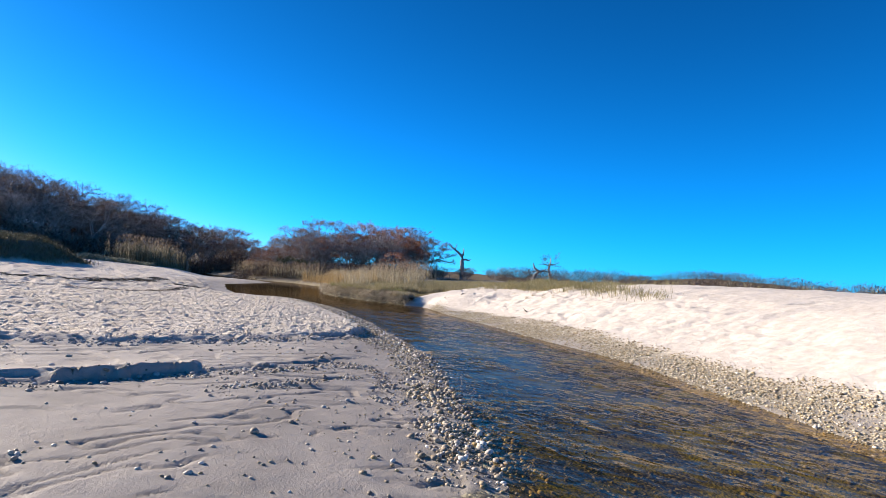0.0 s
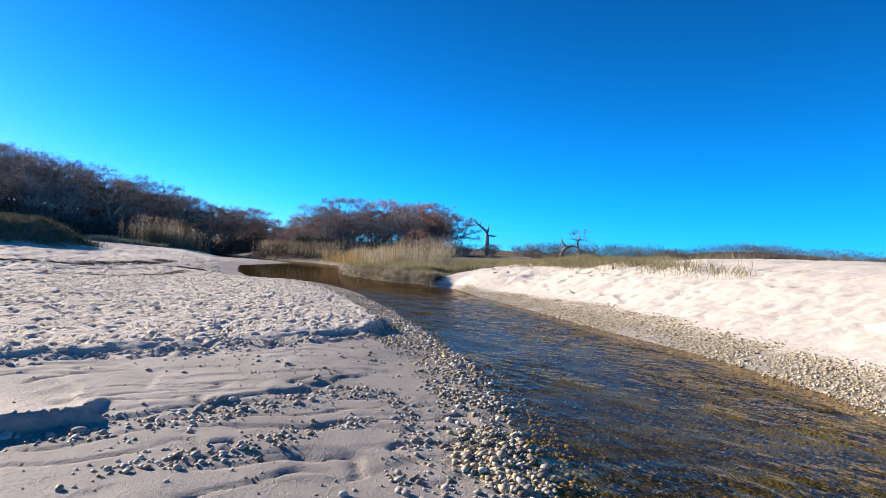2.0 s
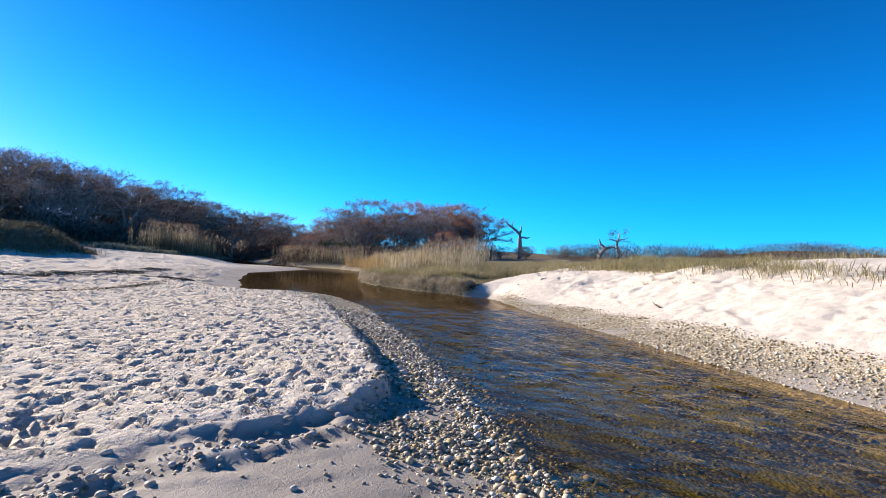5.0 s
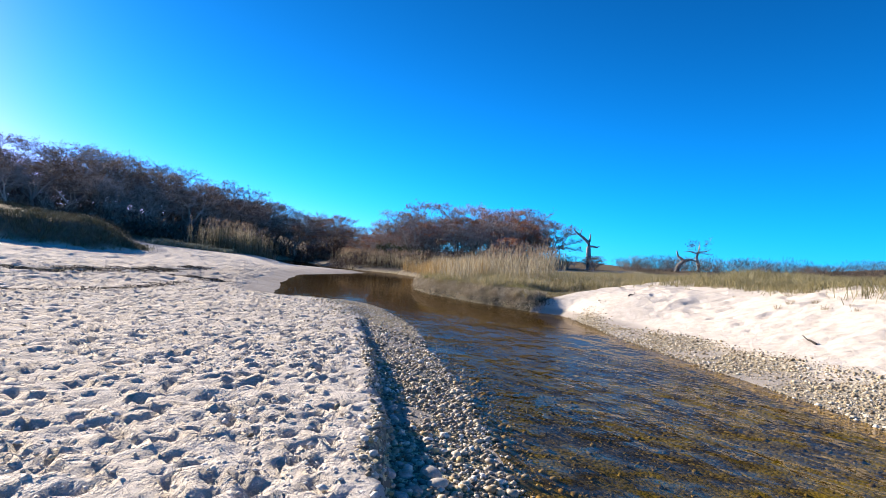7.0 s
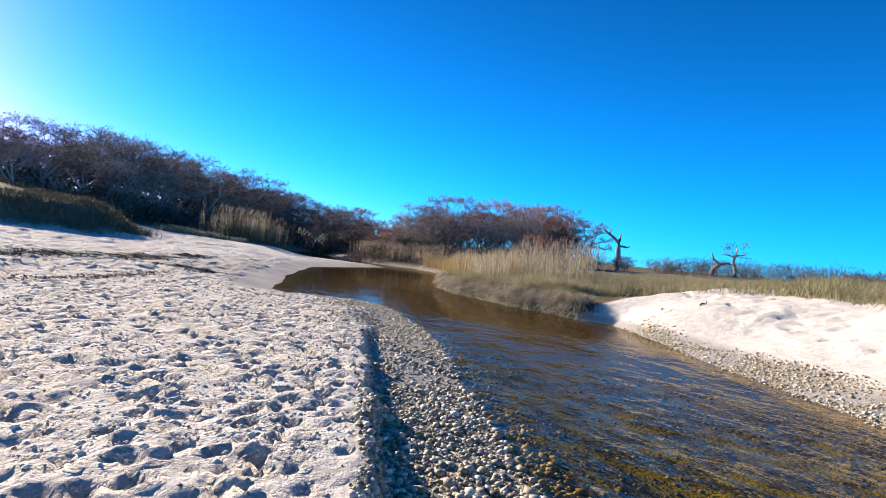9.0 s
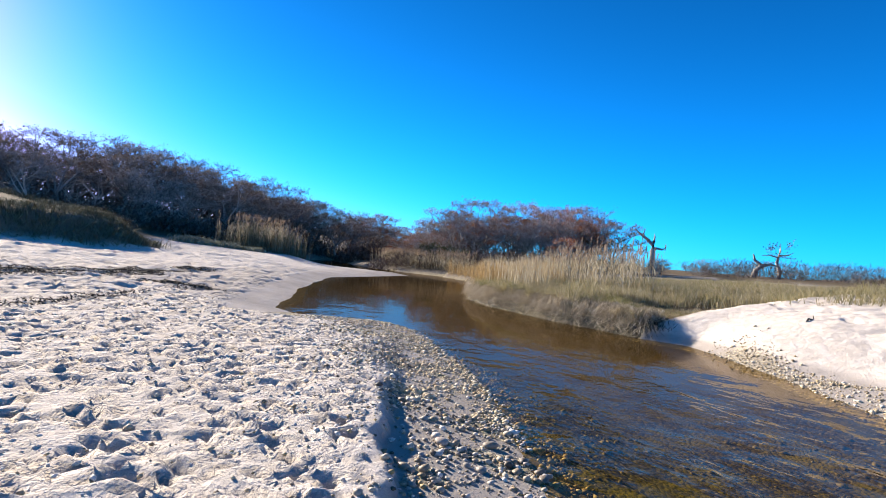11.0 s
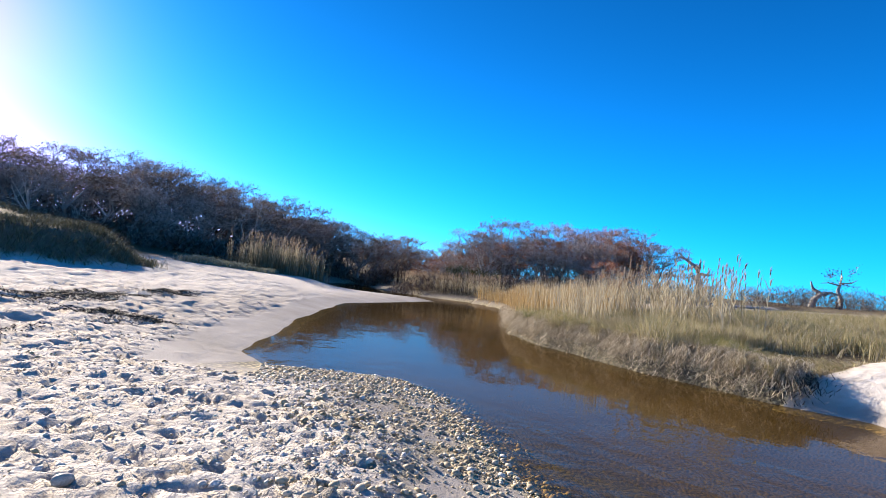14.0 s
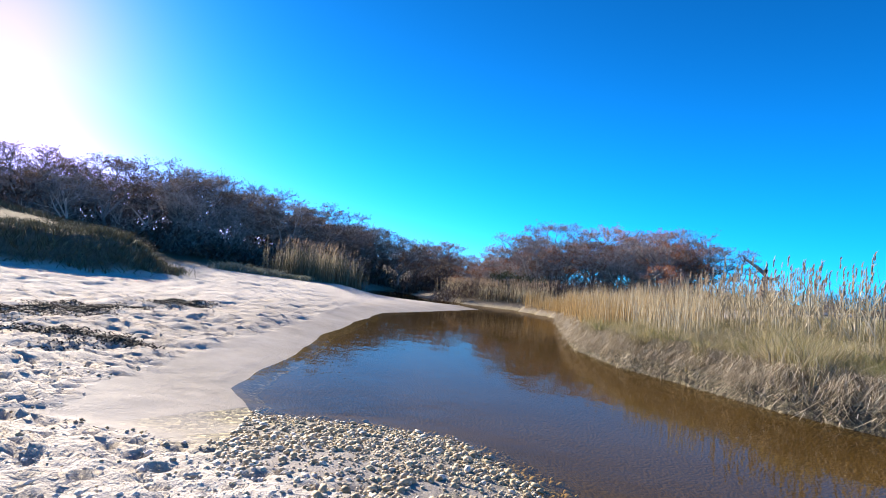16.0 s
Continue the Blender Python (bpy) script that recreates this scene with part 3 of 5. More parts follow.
# dark wet mud in the cut face, with shade under the turf painted in
mud_shade = 0.9 * (grassy > 0.3) * smooth(-s, -0.26, -0.14)
turf = turf * (1 - mud_shade)
pebbly = left_gravel(co[:, 0], co[:, 1], s, left, flat) + 0.55 * right_gravel(co[:, 0], co[:, 1], s, left, flat)
point_colours(ground_me, "zone", np.stack([np.clip(damp, 0, 1), np.maximum(np.maximum(smooth(-s, -0.05, 0.35), mud_shade), 0.7 * smooth(pebbly, 0.1, 0.9)), turf], -1), left * smooth(flat, 0, 0.5))
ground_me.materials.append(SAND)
ground = tagged(new("ground", ground_me), "pale trodden beach sand with washed flats, a dune and a stream bed", "ground", kind="structure")


def ripples(x, y):
    """How lively the water is: fast and broken in the narrow run, calm in the pool."""
    return np.clip(1.0 - 0.93 * smooth(y, 15.0, 24.0), 0.05, 1) * (0.6 + 0.8 * (fbm(x, y, 2.0, 91) + 0.5))


def water_height(x, y):
    r = ripples(x, y) * smooth(-lie(x, y)[0], 0.1, 0.9)
    u, v = 0.93 * x + 0.37 * y, -0.37 * x + 0.93 * y
    return water_level(x, y) + r * (0.011 * vnoise(u, v * 0.45, 0.16, 95) + 0.014 * vnoise(u, v * 0.5, 0.42, 96) + 0.007 * vnoise(u, v * 0.6, 0.09, 97))


water_me, wco = grid_mesh("water", spaced(-8.0, 6.5, 0.06, 75), spaced(0.5, 24.0, 0.06, 75), water_height, lambda x, y: lie(x, y)[0] < 0.15)
rr = ripples(wco[:, 0], wco[:, 1])
point_colours(water_me, "rough", np.stack([rr, rr, rr], -1))
water_me.materials.append(WATER)
tagged(new("water", water_me), "shallow tea-brown stream water, rippled in its run and calm in the pool", "water", kind="structure")


# ---- helpers for things ----
def part(name, me, material, parent, label=""):
    me.materials.clear()
    me.materials.append(material)
    ob = new(name, me)
    ob.parent = parent
    return tagged(ob, label)


def stuff(name, me, material, label, category):
    me.materials.append(material)
    return tagged(new(name, me), label, category, kind="stuff")


def pebble_shape(seed, div=1):
    bm = bmesh.new()
    bmesh.ops.create_icosphere(bm, subdivisions=div, radius=1.0)
    r = np.random.RandomState(seed)
    sc = (1.0, r.uniform(0.65, 0.95), r.uniform(0.4, 0.65))
    off = r.uniform(-5, 5, 3)
    for v in bm.verts:
        k = 1 + 0.22 * noise.noise(v.co * 1.1 + Vector(off))
        v.co = Vector((v.co.x * sc[0], v.co.y * sc[1], v.co.z * sc[2])) * k
    co = np.array([v.co[:] for v in bm.verts])
    fs = np.array([[v.index for v in f.verts] for f in bm.faces])
    bm.free()
    return co, fs


def chip_shape(seed):
    """A pebble of eight faces, for the farther shore."""
    r = np.random.RandomState(seed)
    co = np.array([(1, 0, 0), (0, 1, 0), (-1, 0, 0), (0, -1, 0), (0, 0, 1), (0, 0, -1.0)]) * (1, r.uniform(0.6, 0.95), r.uniform(0.45, 0.7)) * r.uniform(0.8, 1.15, (6, 1))
    fs = np.array([(0, 1, 4), (1, 2, 4), (2, 3, 4), (3, 0, 4), (1, 0, 5), (2, 1, 5), (3, 2, 5), (0, 3, 5)])
    return co, fs


def scatter(shapes, at, size, r):
    """One mesh of many turned and scaled copies of a few small shapes."""
    n = len(at)
    pick = r.randint(0, len(shapes), n)
    cos, fss, base = [], [], 0
    for k, (co, fs) in enumerate(shapes):
        idx = np.where(pick == k)[0]
        if not len(idx):
            continue
        a = r.uniform(0, 2 * np.pi, len(idx))
        tilt = r.uniform(-0.5, 0.5, len(idx))
        ca, sa, ct, st = np.cos(a), np.sin(a), np.cos(tilt), np.sin(tilt)
        x, y, z = co[:, 0], co[:, 1], co[:, 2]
        x1 = x[None] * ct[:, None] + z[None] * st[:, None]
        z1 = -x[None] * st[:, None] + z[None] * ct[:, None]
        x2 = x1 * ca[:, None] - y[None] * sa[:, None]
        y2 = x1 * sa[:, None] + y[None] * ca[:, None]
        p = np.stack([x2, y2, z1], -1) * size[idx][:, None, None] + at[idx][:, None, :]
        cos.append(p.reshape(-1, 3))
        f = fs[None] + (np.arange(len(idx)) * len(co))[:, None, None] + base
        fss.append(f.reshape(-1, fs.shape[1]))
        base += len(idx) * len(co)
    return np.concatenate(cos), np.concatenate(fss)


def sown(r, n, box, want):
    """About n places in the box (x0, x1, y0, y1), kept with the chance that want(x, y, s, left, flat) gives."""
    x, y = r.uniform(box[0], box[1], n), r.uniform(box[2], box[3], n)
    s, left, flat = lie(x, y)
    k = r.rand(n) < want(x, y, s, left, flat)
    return x[k], y[k]


def on_land(x, y, lift=0.0):
    return np.stack([x, y, land(x, y) + lift], -1)


def blades(r, root, height, width, lean, droop=0.15, way=None, spread=3.14):
    """Curved tapering leaves, each of three triangles, as vertex and face arrays."""
    n = len(root)
    h = r.uniform(height[0], height[1], n)
    w = r.uniform(0.7, 1.3, n) * width
    ln = r.uniform(lean[0], lean[1], n) * h
    a = r.uniform(-spread, spread, n) + (0 if way is None else way)
    d = np.stack([np.cos(a), np.sin(a), np.zeros(n)], -1)
    b = r.uniform(0, 2 * np.pi, n)
    side = np.stack([np.cos(b), np.sin(b), np.zeros(n)], -1)
    up = np.array([0, 0, 1.0])
    mid = root + d * (ln * 0.32)[:, None] + up * (h * (0.55 - droop * 0.25))[:, None]
    tip = root + d * ln[:, None] + up * (h * (1 - droop))[:, None]
    v = np.stack([root - side * w[:, None] / 2, root + side * w[:, None] / 2, mid - side * w[:, None] * 0.4, mid + side * w[:, None] * 0.4, tip], 1)
    f = np.array([[0, 1, 3], [0, 3, 2], [2, 3, 4]])[None] + (np.arange(n) * 5)[:, None, None]
    return v.reshape(-1, 3), f.reshape(-1, 3), tip


def joined(*sets):
    cos, fss, base = [], [], 0
    for co, fs in sets:
        cos.append(co)
        fss.append(fs + base)
        base += len(co)
    return np.concatenate(cos), np.concatenate(fss)


def clumped(r, x, y, per, spread):
    k = np.repeat(np.arange(len(x)), per)
    return x[k] + r.normal(0, spread, len(k)), y[k] + r.normal(0, spread, len(k))


# ---- gravel shores ----
r = np.random.RandomState(21)
SHAPES = [pebble_shape(k) for k in range(7)]


def along_shore(r, n, line, lo, hi, want):
    """Places strewn beside a shore line, from lo to hi metres off it."""
    pts = np.array(line, float)
    seg = np.hypot(*np.diff(pts, axis=0).T)
    t = np.concatenate([[0], np.cumsum(seg)])
    u = r.uniform(0, t[-1], n)
    i = np.clip(np.searchsorted(t, u) - 1, 0, len(seg) - 1)
    d = np.diff(pts, axis=0)[i] / seg[i][:, None]
    off = r.uniform(lo, hi, n)
    x = np.interp(u, t, pts[:, 0]) - d[:, 1] * off
    y = np.interp(u, t, pts[:, 1]) + d[:, 0] * off
    s, left, flat = lie(x, y)
    k = r.rand(n) < want(x, y, s, left, flat)
    return x[k], y[k]


CHIPS = [chip_shape(80 + k) for k in range(7)]
x, y = along_shore(r, 92000, [p for p in LEFT if 2 <= p[1] < 22.6 and p[0] > -9], -0.5, 1.9, left_gravel)
n = len(x)
size = np.clip(r.lognormal(math.log(0.0125), 0.55, n), 0.006, 0.045) * (1 - 0.15 * smooth(y, 16, 19))
for part_of, mat, label in ((y < 17.3, PEBBLE, "damp mixed pebbles along the low shore of the stream"), (y >= 17.3, PEBBLE_TAN, "tan and white pebbles on a low sand spit")):
    heaps = []
    for fine in (True, False):
        k = part_of & ((size < 0.0135) == fine)
        heaps.append(scatter(CHIPS if fine else SHAPES, on_land(x[k], y[k]) + np.stack([0 * x[k], 0 * x[k], size[k] * 0.25], -1), size[k], r))
    stuff("gravel", poly_mesh("gravel", *joined(*heaps)), mat, label, "gravel")


x, y = along_shore(r, 62000, [p for p in RIGHT if -1 <= p[1] < 25.6], -2.1, 0.3, right_gravel)
n = len(x)
size = np.clip(r.lognormal(math.log(0.0125), 0.55, n), 0.006, 0.045)
co_, fs_ = scatter(CHIPS, on_land(x, y) + np.stack([0 * x, 0 * x, size * 0.25], -1), size, r)
stuff("gravel", poly_mesh("gravel", co_, fs_), PEBBLE_DRY, "dry tan and white pebbles at the foot of the sand slope", "gravel")


# stones on the stream bed, seen through the water
x, y = sown(r, 26000, (-6, 6, 2, 20), lambda x, y, s, left, flat: smooth(-s, 0.3, 0.6) * (1 - smooth(-s, 1.4, 2.6)) * smooth(fbm(x, y, 1.1, 109) + 0.5, 0.2, 0.6))
size = np.clip(r.lognormal(math.log(0.018), 0.5, len(x)), 0.008, 0.06)
co_, fs_ = scatter([chip_shape(70 + k) for k in range(6)], on_land(x, y, 0.0), size, r)
stuff("bed_stones", poly_mesh("bed_stones", co_, fs_), BED_STONE, "brown and gold stones on the bed of a shallow stream", "stones")


# pebbles strewn on the washed sand in loose drifts
def strewn(x, y, s, left, flat):
    drift = np.exp(-(line_distance(x, y, [(-4.2, 2.6), (-3.2, 3.3), (-2.3, 4.35), (-1.75, 4.9), (-1.4, 5.3), (-1.1, 5.75), (-0.8, 6.2)]) / 0.17) ** 2) * (0.3 + 0.7 * smooth(x, -2.6, -1.9))
    drift2 = np.exp(-(line_distance(x, y, [(-3.0, 7.0), (-1.7, 8.9), (-1.1, 9.4)]) / 0.15) ** 2)
    patch = sum(np.exp(-(line_distance(x, y, p) / 0.13) ** 2) for p in ([(-1.55, 3.95), (-1.34, 4.2), (-1.16, 4.4)], [(-1.08, 4.55), (-0.9, 4.85)], [(-0.85, 4.96), (-0.53, 5.42)], [(-0.5, 6.3), (-0.05, 5.1), (0.0, 4.35)]))
    patch = 0.8 * patch * smooth(vnoise(x, y, 0.2, 113) + 0.5, 0.25, 0.5)
    return left * (s > 0.2) * np.clip(drift + 0.5 * drift2 + patch + 0.010 + 0.05 * smooth(fbm(x, y, 1.3, 111), 0.15, 0.3), 0, 1) * (flat < -0.02)


x, y = sown(r, 46000, (-7, 0.8, 1.5, 9.5), strewn)
n = len(x)
size = np.clip(r.lognormal(math.log(0.0145), 0.45, n), 0.007, 0.034)
big = (size > 0.021) & (y > 2.5)
small = np.where(~big)[0]
co_, fs_ = scatter(SHAPES, on_land(x[small], y[small], 0.003), size[small], r)
stuff("pebbles", poly_mesh("pebbles", co_, fs_), PEBBLE, "small loose pebbles strewn over washed grey sand", "pebbles")
STONES = []
for k in range(8):
    c2, f2 = pebble_shape(40 + k, 2)
    me = poly_mesh("stone", c2, f2)
    me.materials.append(STONE)
    STONES.append(me)
bx, by, bs = x[big][:290], y[big][:290], size[big][:290]
bz = land(bx, by)
for k in range(len(bx)):
    ob = new("stone", STONES[k % 8])
    ob.parent = ground
    ob.matrix_basis = pose(bx[k], by[k], bz[k] + bs[k] * 0.3, r.uniform(-15, 15), r.uniform(-15, 15), r.uniform(0, 360)) @ Matrix.Diagonal((bs[k], bs[k], bs[k], 1))


# ---- wrack lines and sand clods ----
def wrack(line, n, spread, seed, label):
    r = np.random.RandomState(seed)
    pts = np.array(line, float)
    seg = np.hypot(*np.diff(pts, axis=0).T)
    t = np.concatenate([[0], np.cumsum(seg)])
    u = r.uniform(0, t[-1], n)
    u = u[r.rand(n) < smooth(vnoise(u, 0 * u + seed, 1.4, 120) + 0.5, 0.12, 0.4)]
    x, y = np.interp(u, t, pts[:, 0]), np.interp(u, t, pts[:, 1])
    sp = spread * (0.5 + 1.0 * (vnoise(u, 0 * u + 5, 2.0, 121) + 0.5))
    x, y = x + r.normal(0, 1, len(u)) * sp * 0.8, y + r.normal(0, 1, len(u)) * sp * 0.5
    size = r.uniform(0.025, 0.08, len(u))
    flat_shape = [(c * np.array([1, 0.55, 0.35]), f) for c, f in SHAPES[:4]]
    co, fs = scatter(flat_shape, on_land(x[::5], y[::5], 0.004), size[::5] * 0.6, r)
    bx_, by_ = clumped(r, x, y, 5, 0.08)
    b = blades(r, on_land(bx_, by_, 0.01), (0.015, 0.045), 0.02, (1, 3.5))
    co, fs = joined((co, fs), b[:2])
    stuff("wrack", poly_mesh("wrack", co, fs), WRACK, label, "seaweed")


wrack([(-24, 14.5), (-18, 17.2), (-14.8, 19.0), (-15.2, 23.0), (-16.0, 25.4), (-16.8, 27.2)], 6200, 0.46, 131, "dark dried seaweed line across the pale sand")
wrack([(-15, 12.5), (-10.5, 15.4), (-10.4, 17.4), (-11.2, 19.8), (-12.2, 22.5)], 420, 0.18, 133, "thin dark seaweed scraps on trodden sand")
wrack([(-13.2, 21.6), (-12.6, 22.2), (-11.8, 22.5)], 220, 0.13, 134, "small dark seaweed clump at the edge of wet sand")


def clods(line, n, spread, size, seed):
    r = np.random.RandomState(seed)
    pts = np.array(line, float)
    t = np.linspace(0, 1, len(pts))
    u = r.uniform(0, 1, n)
    x, y = np.interp(u, t, pts[:, 0]) + r.normal(0, spread, n), np.interp(u, t, pts[:, 1]) + r.normal(0, spread, n)
    sz = np.clip(r.lognormal(math.log(size), 0.5, n), 0.008, 0.055)
    co, fs = scatter([pebble_shape(60 + k, 2) for k in range(4)], on_land(x, y, 0.0) + np.stack([0 * x, 0 * x, sz * 0.15], -1), sz, r)
    stuff("sand_clods", poly_mesh("sand_clods", co, fs), CLOD, "crumbled clods of damp sand below a small scarp", "sand clods")


clods([(-5.3, 5.3), (-4.3, 5.95), (-3.5, 6.65), (-3.0, 7.2), (-2.2, 8.6), (-1.6, 9.5), (-1.5, 10.4), (-2.0, 11.9), (-2.65, 13.2), (-3.4, 14.7), (-4.1, 16.1)], 230, 0.07, 0.022, 141)
clods([(-5.6, 5.2), (-4.3, 5.9), (-3.5, 6.55), (-3.0, 7.1), (-2.5, 7.9)], 420, 0.15, 0.016, 143)
clods([(-3.5, 3.2), (-2.9, 3.65), (-2.35, 4.45), (-1.85, 5.05), (-1.5, 5.6)], 60, 0.07, 0.020, 142)


# ---- grasses and reeds ----
r = np.random.RandomState(31)
BANK = [p for p in RIGHT if p[1] >= 25]


def bank_band(lo, hi, y0, y1):
    def want(x, y, s, left, flat):
        g = (y - 25.4) - 0.95 * (x + 2.75)
        return (~left) * smooth(s, lo, lo + 0.15) * (1 - smooth(s + 0.8 * fbm(x, y, 1.5, 151), hi * 0.7, hi)) * smooth(y, y0, y0 + 0.5) * (1 - smooth(y, y1 - 2, y1)) * smooth(g, 0.0, 0.8)
    return want


def grass(name, mat, label, cat, places, per, spread, height, width, lean, droop=0.15):
    x, y = clumped(r, places[0], places[1], per, spread)
    b = blades(r, on_land(x, y, -0.02), height, width, lean, droop)
    rise = on_land(x, y, -0.02)
    k = np.repeat(0.62 + 0.8 * (fbm(x, y, 1.1, 171) + 0.5), 5)
    low_end = (x > -7) & (x < 0.5) & (y > 24.5) & (y < 28.5)
    k = k * np.repeat(np.where(low_end, 0.16 + 0.84 * smooth(-x, 2.0, 4.6), 1.0), 5)
    z0 = np.repeat(rise[:, 2], 5)
    b[0][:, 2] = z0 + (b[0][:, 2] - z0) * k
    return stuff(name, poly_mesh(name, b[0], b[1]), mat, label, cat)


p = sown(r, 4600, (-11, 2.5, 25, 35), bank_band(0.15, 3.2, 24.6, 34))
grass("marsh_grass", GRASS_GREEN, "green and straw marsh grass on the edge of a cut bank", "grass", p, 14, 0.10, (0.28, 0.66), 0.012, (0.15, 0.6), 0.18)
p = sown(r, 4200, (-11, 2.5, 25, 34), bank_band(0.1, 3.4, 24.6, 33))
grass("marsh_grass", GRASS_TAN, "dry straw-coloured marsh grass on the edge of a cut bank", "grass", p, 10, 0.12, (0.25, 0.62), 0.012, (0.2, 0.8), 0.25)
p = sown(r, 5600, (-20, -5.5, 28.5, 57), bank_band(0.1, 4.2, 32.5, 57))
grass("golden_reeds", GRASS_GOLD, "dense golden reeds standing along the far bank", "reeds", p, 9, 0.13, (0.7, 1.15), 0.014, (0.03, 0.25), 0.06)
p = sown(r, 3000, (-20, -5.5, 28, 57), bank_band(0.7, 5.5, 28, 57))
grass("golden_reeds", GRASS_TAN, "straw-coloured reeds behind the golden front row", "reeds", p, 7, 0.15, (0.9, 1.4), 0.014, (0.03, 0.2), 0.05)

for mat, n, words in ((GRASS_GREEN, 5200, "olive grass covering the low ground behind the bank"), (GRASS_TAN, 3200, "straw grass covering the low ground behind the bank")):
    p = sown(r, n, (-6, 9, 26, 37), lambda x, y, s, left, flat: (~left) * smooth((y - 25.4) - 0.95 * (x + 2.75), 0.2, 1.5) * smooth(s, 1.0, 2.0) * smooth(fbm(x, y, 1.6, 153) + 0.5, 0.1, 0.4))
    grass("marsh_grass", mat, words, "grass", p, 8, 0.16, (0.25, 0.6), 0.013, (0.15, 0.7), 0.22)

SAGE_SPOTS = ((-31.2, 40.2, 1.2), (-30.2, 40.8, 1.0), (-29.4, 41.6, 1.1), (-32.0, 41.2, 1.3), (-28.4, 42.0, 0.8), (-27.6, 42.6, 0.9))

# old leaves in tufts that hang over the cut edge
tx, ty = along_shore(r, 1500, [(-2.5, 25.65), (-2.9, 25.8)] + [p for p in RIGHT if 26 <= p[1] < 50], -0.75, -0.05, lambda x, y, s, left, flat: (~left) * (s > 0.05) * (s < 0.7) * 0.9)
x, y = clumped(r, tx, ty, 46, 0.10)
e = 0.05
s0 = line_distance(x, y, BANK)
way = np.arctan2(-(line_distance(x, y + e, BANK) - s0) / e, -(line_distance(x + e, y, BANK) - s0) / e)
way = way + np.repeat(r.normal(0, 0.6, len(tx)), 46)
bulge = np.repeat(r.choice([0.0, 0.05, 0.11, 0.17], len(tx)), 46)
hang = blades(r, on_land(x, y) + np.stack([0 * x, 0 * x, bulge + 0.03], -1), (0.12, 0.40), 0.010, (0.5, 1.35), 1.35, way, 0.9)
stuff("bank_thatch", poly_mesh("bank_thatch", hang[0], hang[1]), THATCH, "matted dead grass hanging over the cut bank to the water", "grass")


def plume_reeds(name, places, height, label, per=1):
    x, y = clumped(r, places[0], places[1], per, 0.12)
    root = on_land(x, y, -0.02)
    stem = blades(r, root, height, 0.014, (0.02, 0.16), 0.03)
    tip = stem[2]
    k = np.repeat(np.arange(len(x)), 3)
    mid = root[k] + (tip[k] - root[k]) * r.uniform(0.25, 0.7, len(k))[:, None]
    leaf = blades(r, mid, (0.25, 0.5), 0.022, (0.4, 0.9), 0.3)
    stuff(name, poly_mesh(name, *joined(stem[:2], leaf[:2])), GRASS_TAN, label, "reeds")
    has = r.rand(len(x)) < 0.7
    k = np.repeat(np.where(has)[0], 9)
    start = tip[k] - np.array([0, 0, 1.0]) * r.uniform(-0.02, 0.22, len(k))[:, None]
    hair = blades(r, start, (0.09, 0.17), 0.024, (0.15, 0.5), 0.2, 0.4, 0.9)
    stuff("reed_plumes", poly_mesh("reed_plumes", hair[0], hair[1]), PLUME, "fluffy tan seed plumes on tall reeds", "reed plumes")


p = sown(r, 900, (-10, 2.5, 29, 44), lambda x, y, s, left, flat: (~left) * smooth(s, 2.6, 4.0) * (1 - smooth(s, 8, 12)) * smooth(y + 0.2 * x, 28.5, 30) * (1 - smooth(x + 0.05 * (y - 30), -3.6, -1.2)))
plume_reeds("tall_reeds", p, (1.1, 1.8), "tall dry reeds behind the grassy bank", 2)
p = sown(r, 90, (-5.5, -2.5, 29, 34), lambda x, y, s, left, flat: (~left) * smooth(s, 2.2, 3.2) * (1 - smooth(s, 5, 7)))
plume_reeds("tall_reeds", p, (1.4, 2.0), "tall dry reeds behind the grassy bank", 1)
p = sown(r, 900, (-30, -17, 56, 68), lambda x, y, s, left, flat: (~left) * smooth(s, 0.3, 1) * (1 - smooth(s, 5, 7)))
plume_reeds("tall_reeds", p, (1.2, 1.8), "pale plumed reeds at the bend of the stream", 3)
p = sown(r, 120, (-32.5, -27.8, 44, 49), lambda x, y, s, left, flat: 0 * x + 1)
plume_reeds("tall_reeds", p, (1.3, 2.7), "tall tan reed clump at the foot of the wooded slope", 4)
p = sown(r, 200, (-31.5, -26.6, 43.4, 48), lambda x, y, s, left, flat: 0 * x + 1)
grass("golden_reeds", SHADED_GRASS, "olive reeds in front of a tall reed clump", "reeds", p, 12, 0.25, (0.9, 1.9), 0.02, (0.03, 0.2), 0.05)

# green tussocks that lean out of the bank
def tussock_mesh(seed, mat):
    rr = np.random.RandomState(seed)
    root = np.stack([rr.normal(0, 0.06, 190), rr.normal(0, 0.06, 190), 0 * rr.rand(190)], -1)
    b = blades(rr, root, (0.35, 0.8), 0.011, (0.25, 1.0), 0.3)
    me = poly_mesh("grass_tussock", b[0], b[1])
    me.materials.append(mat)
    return me


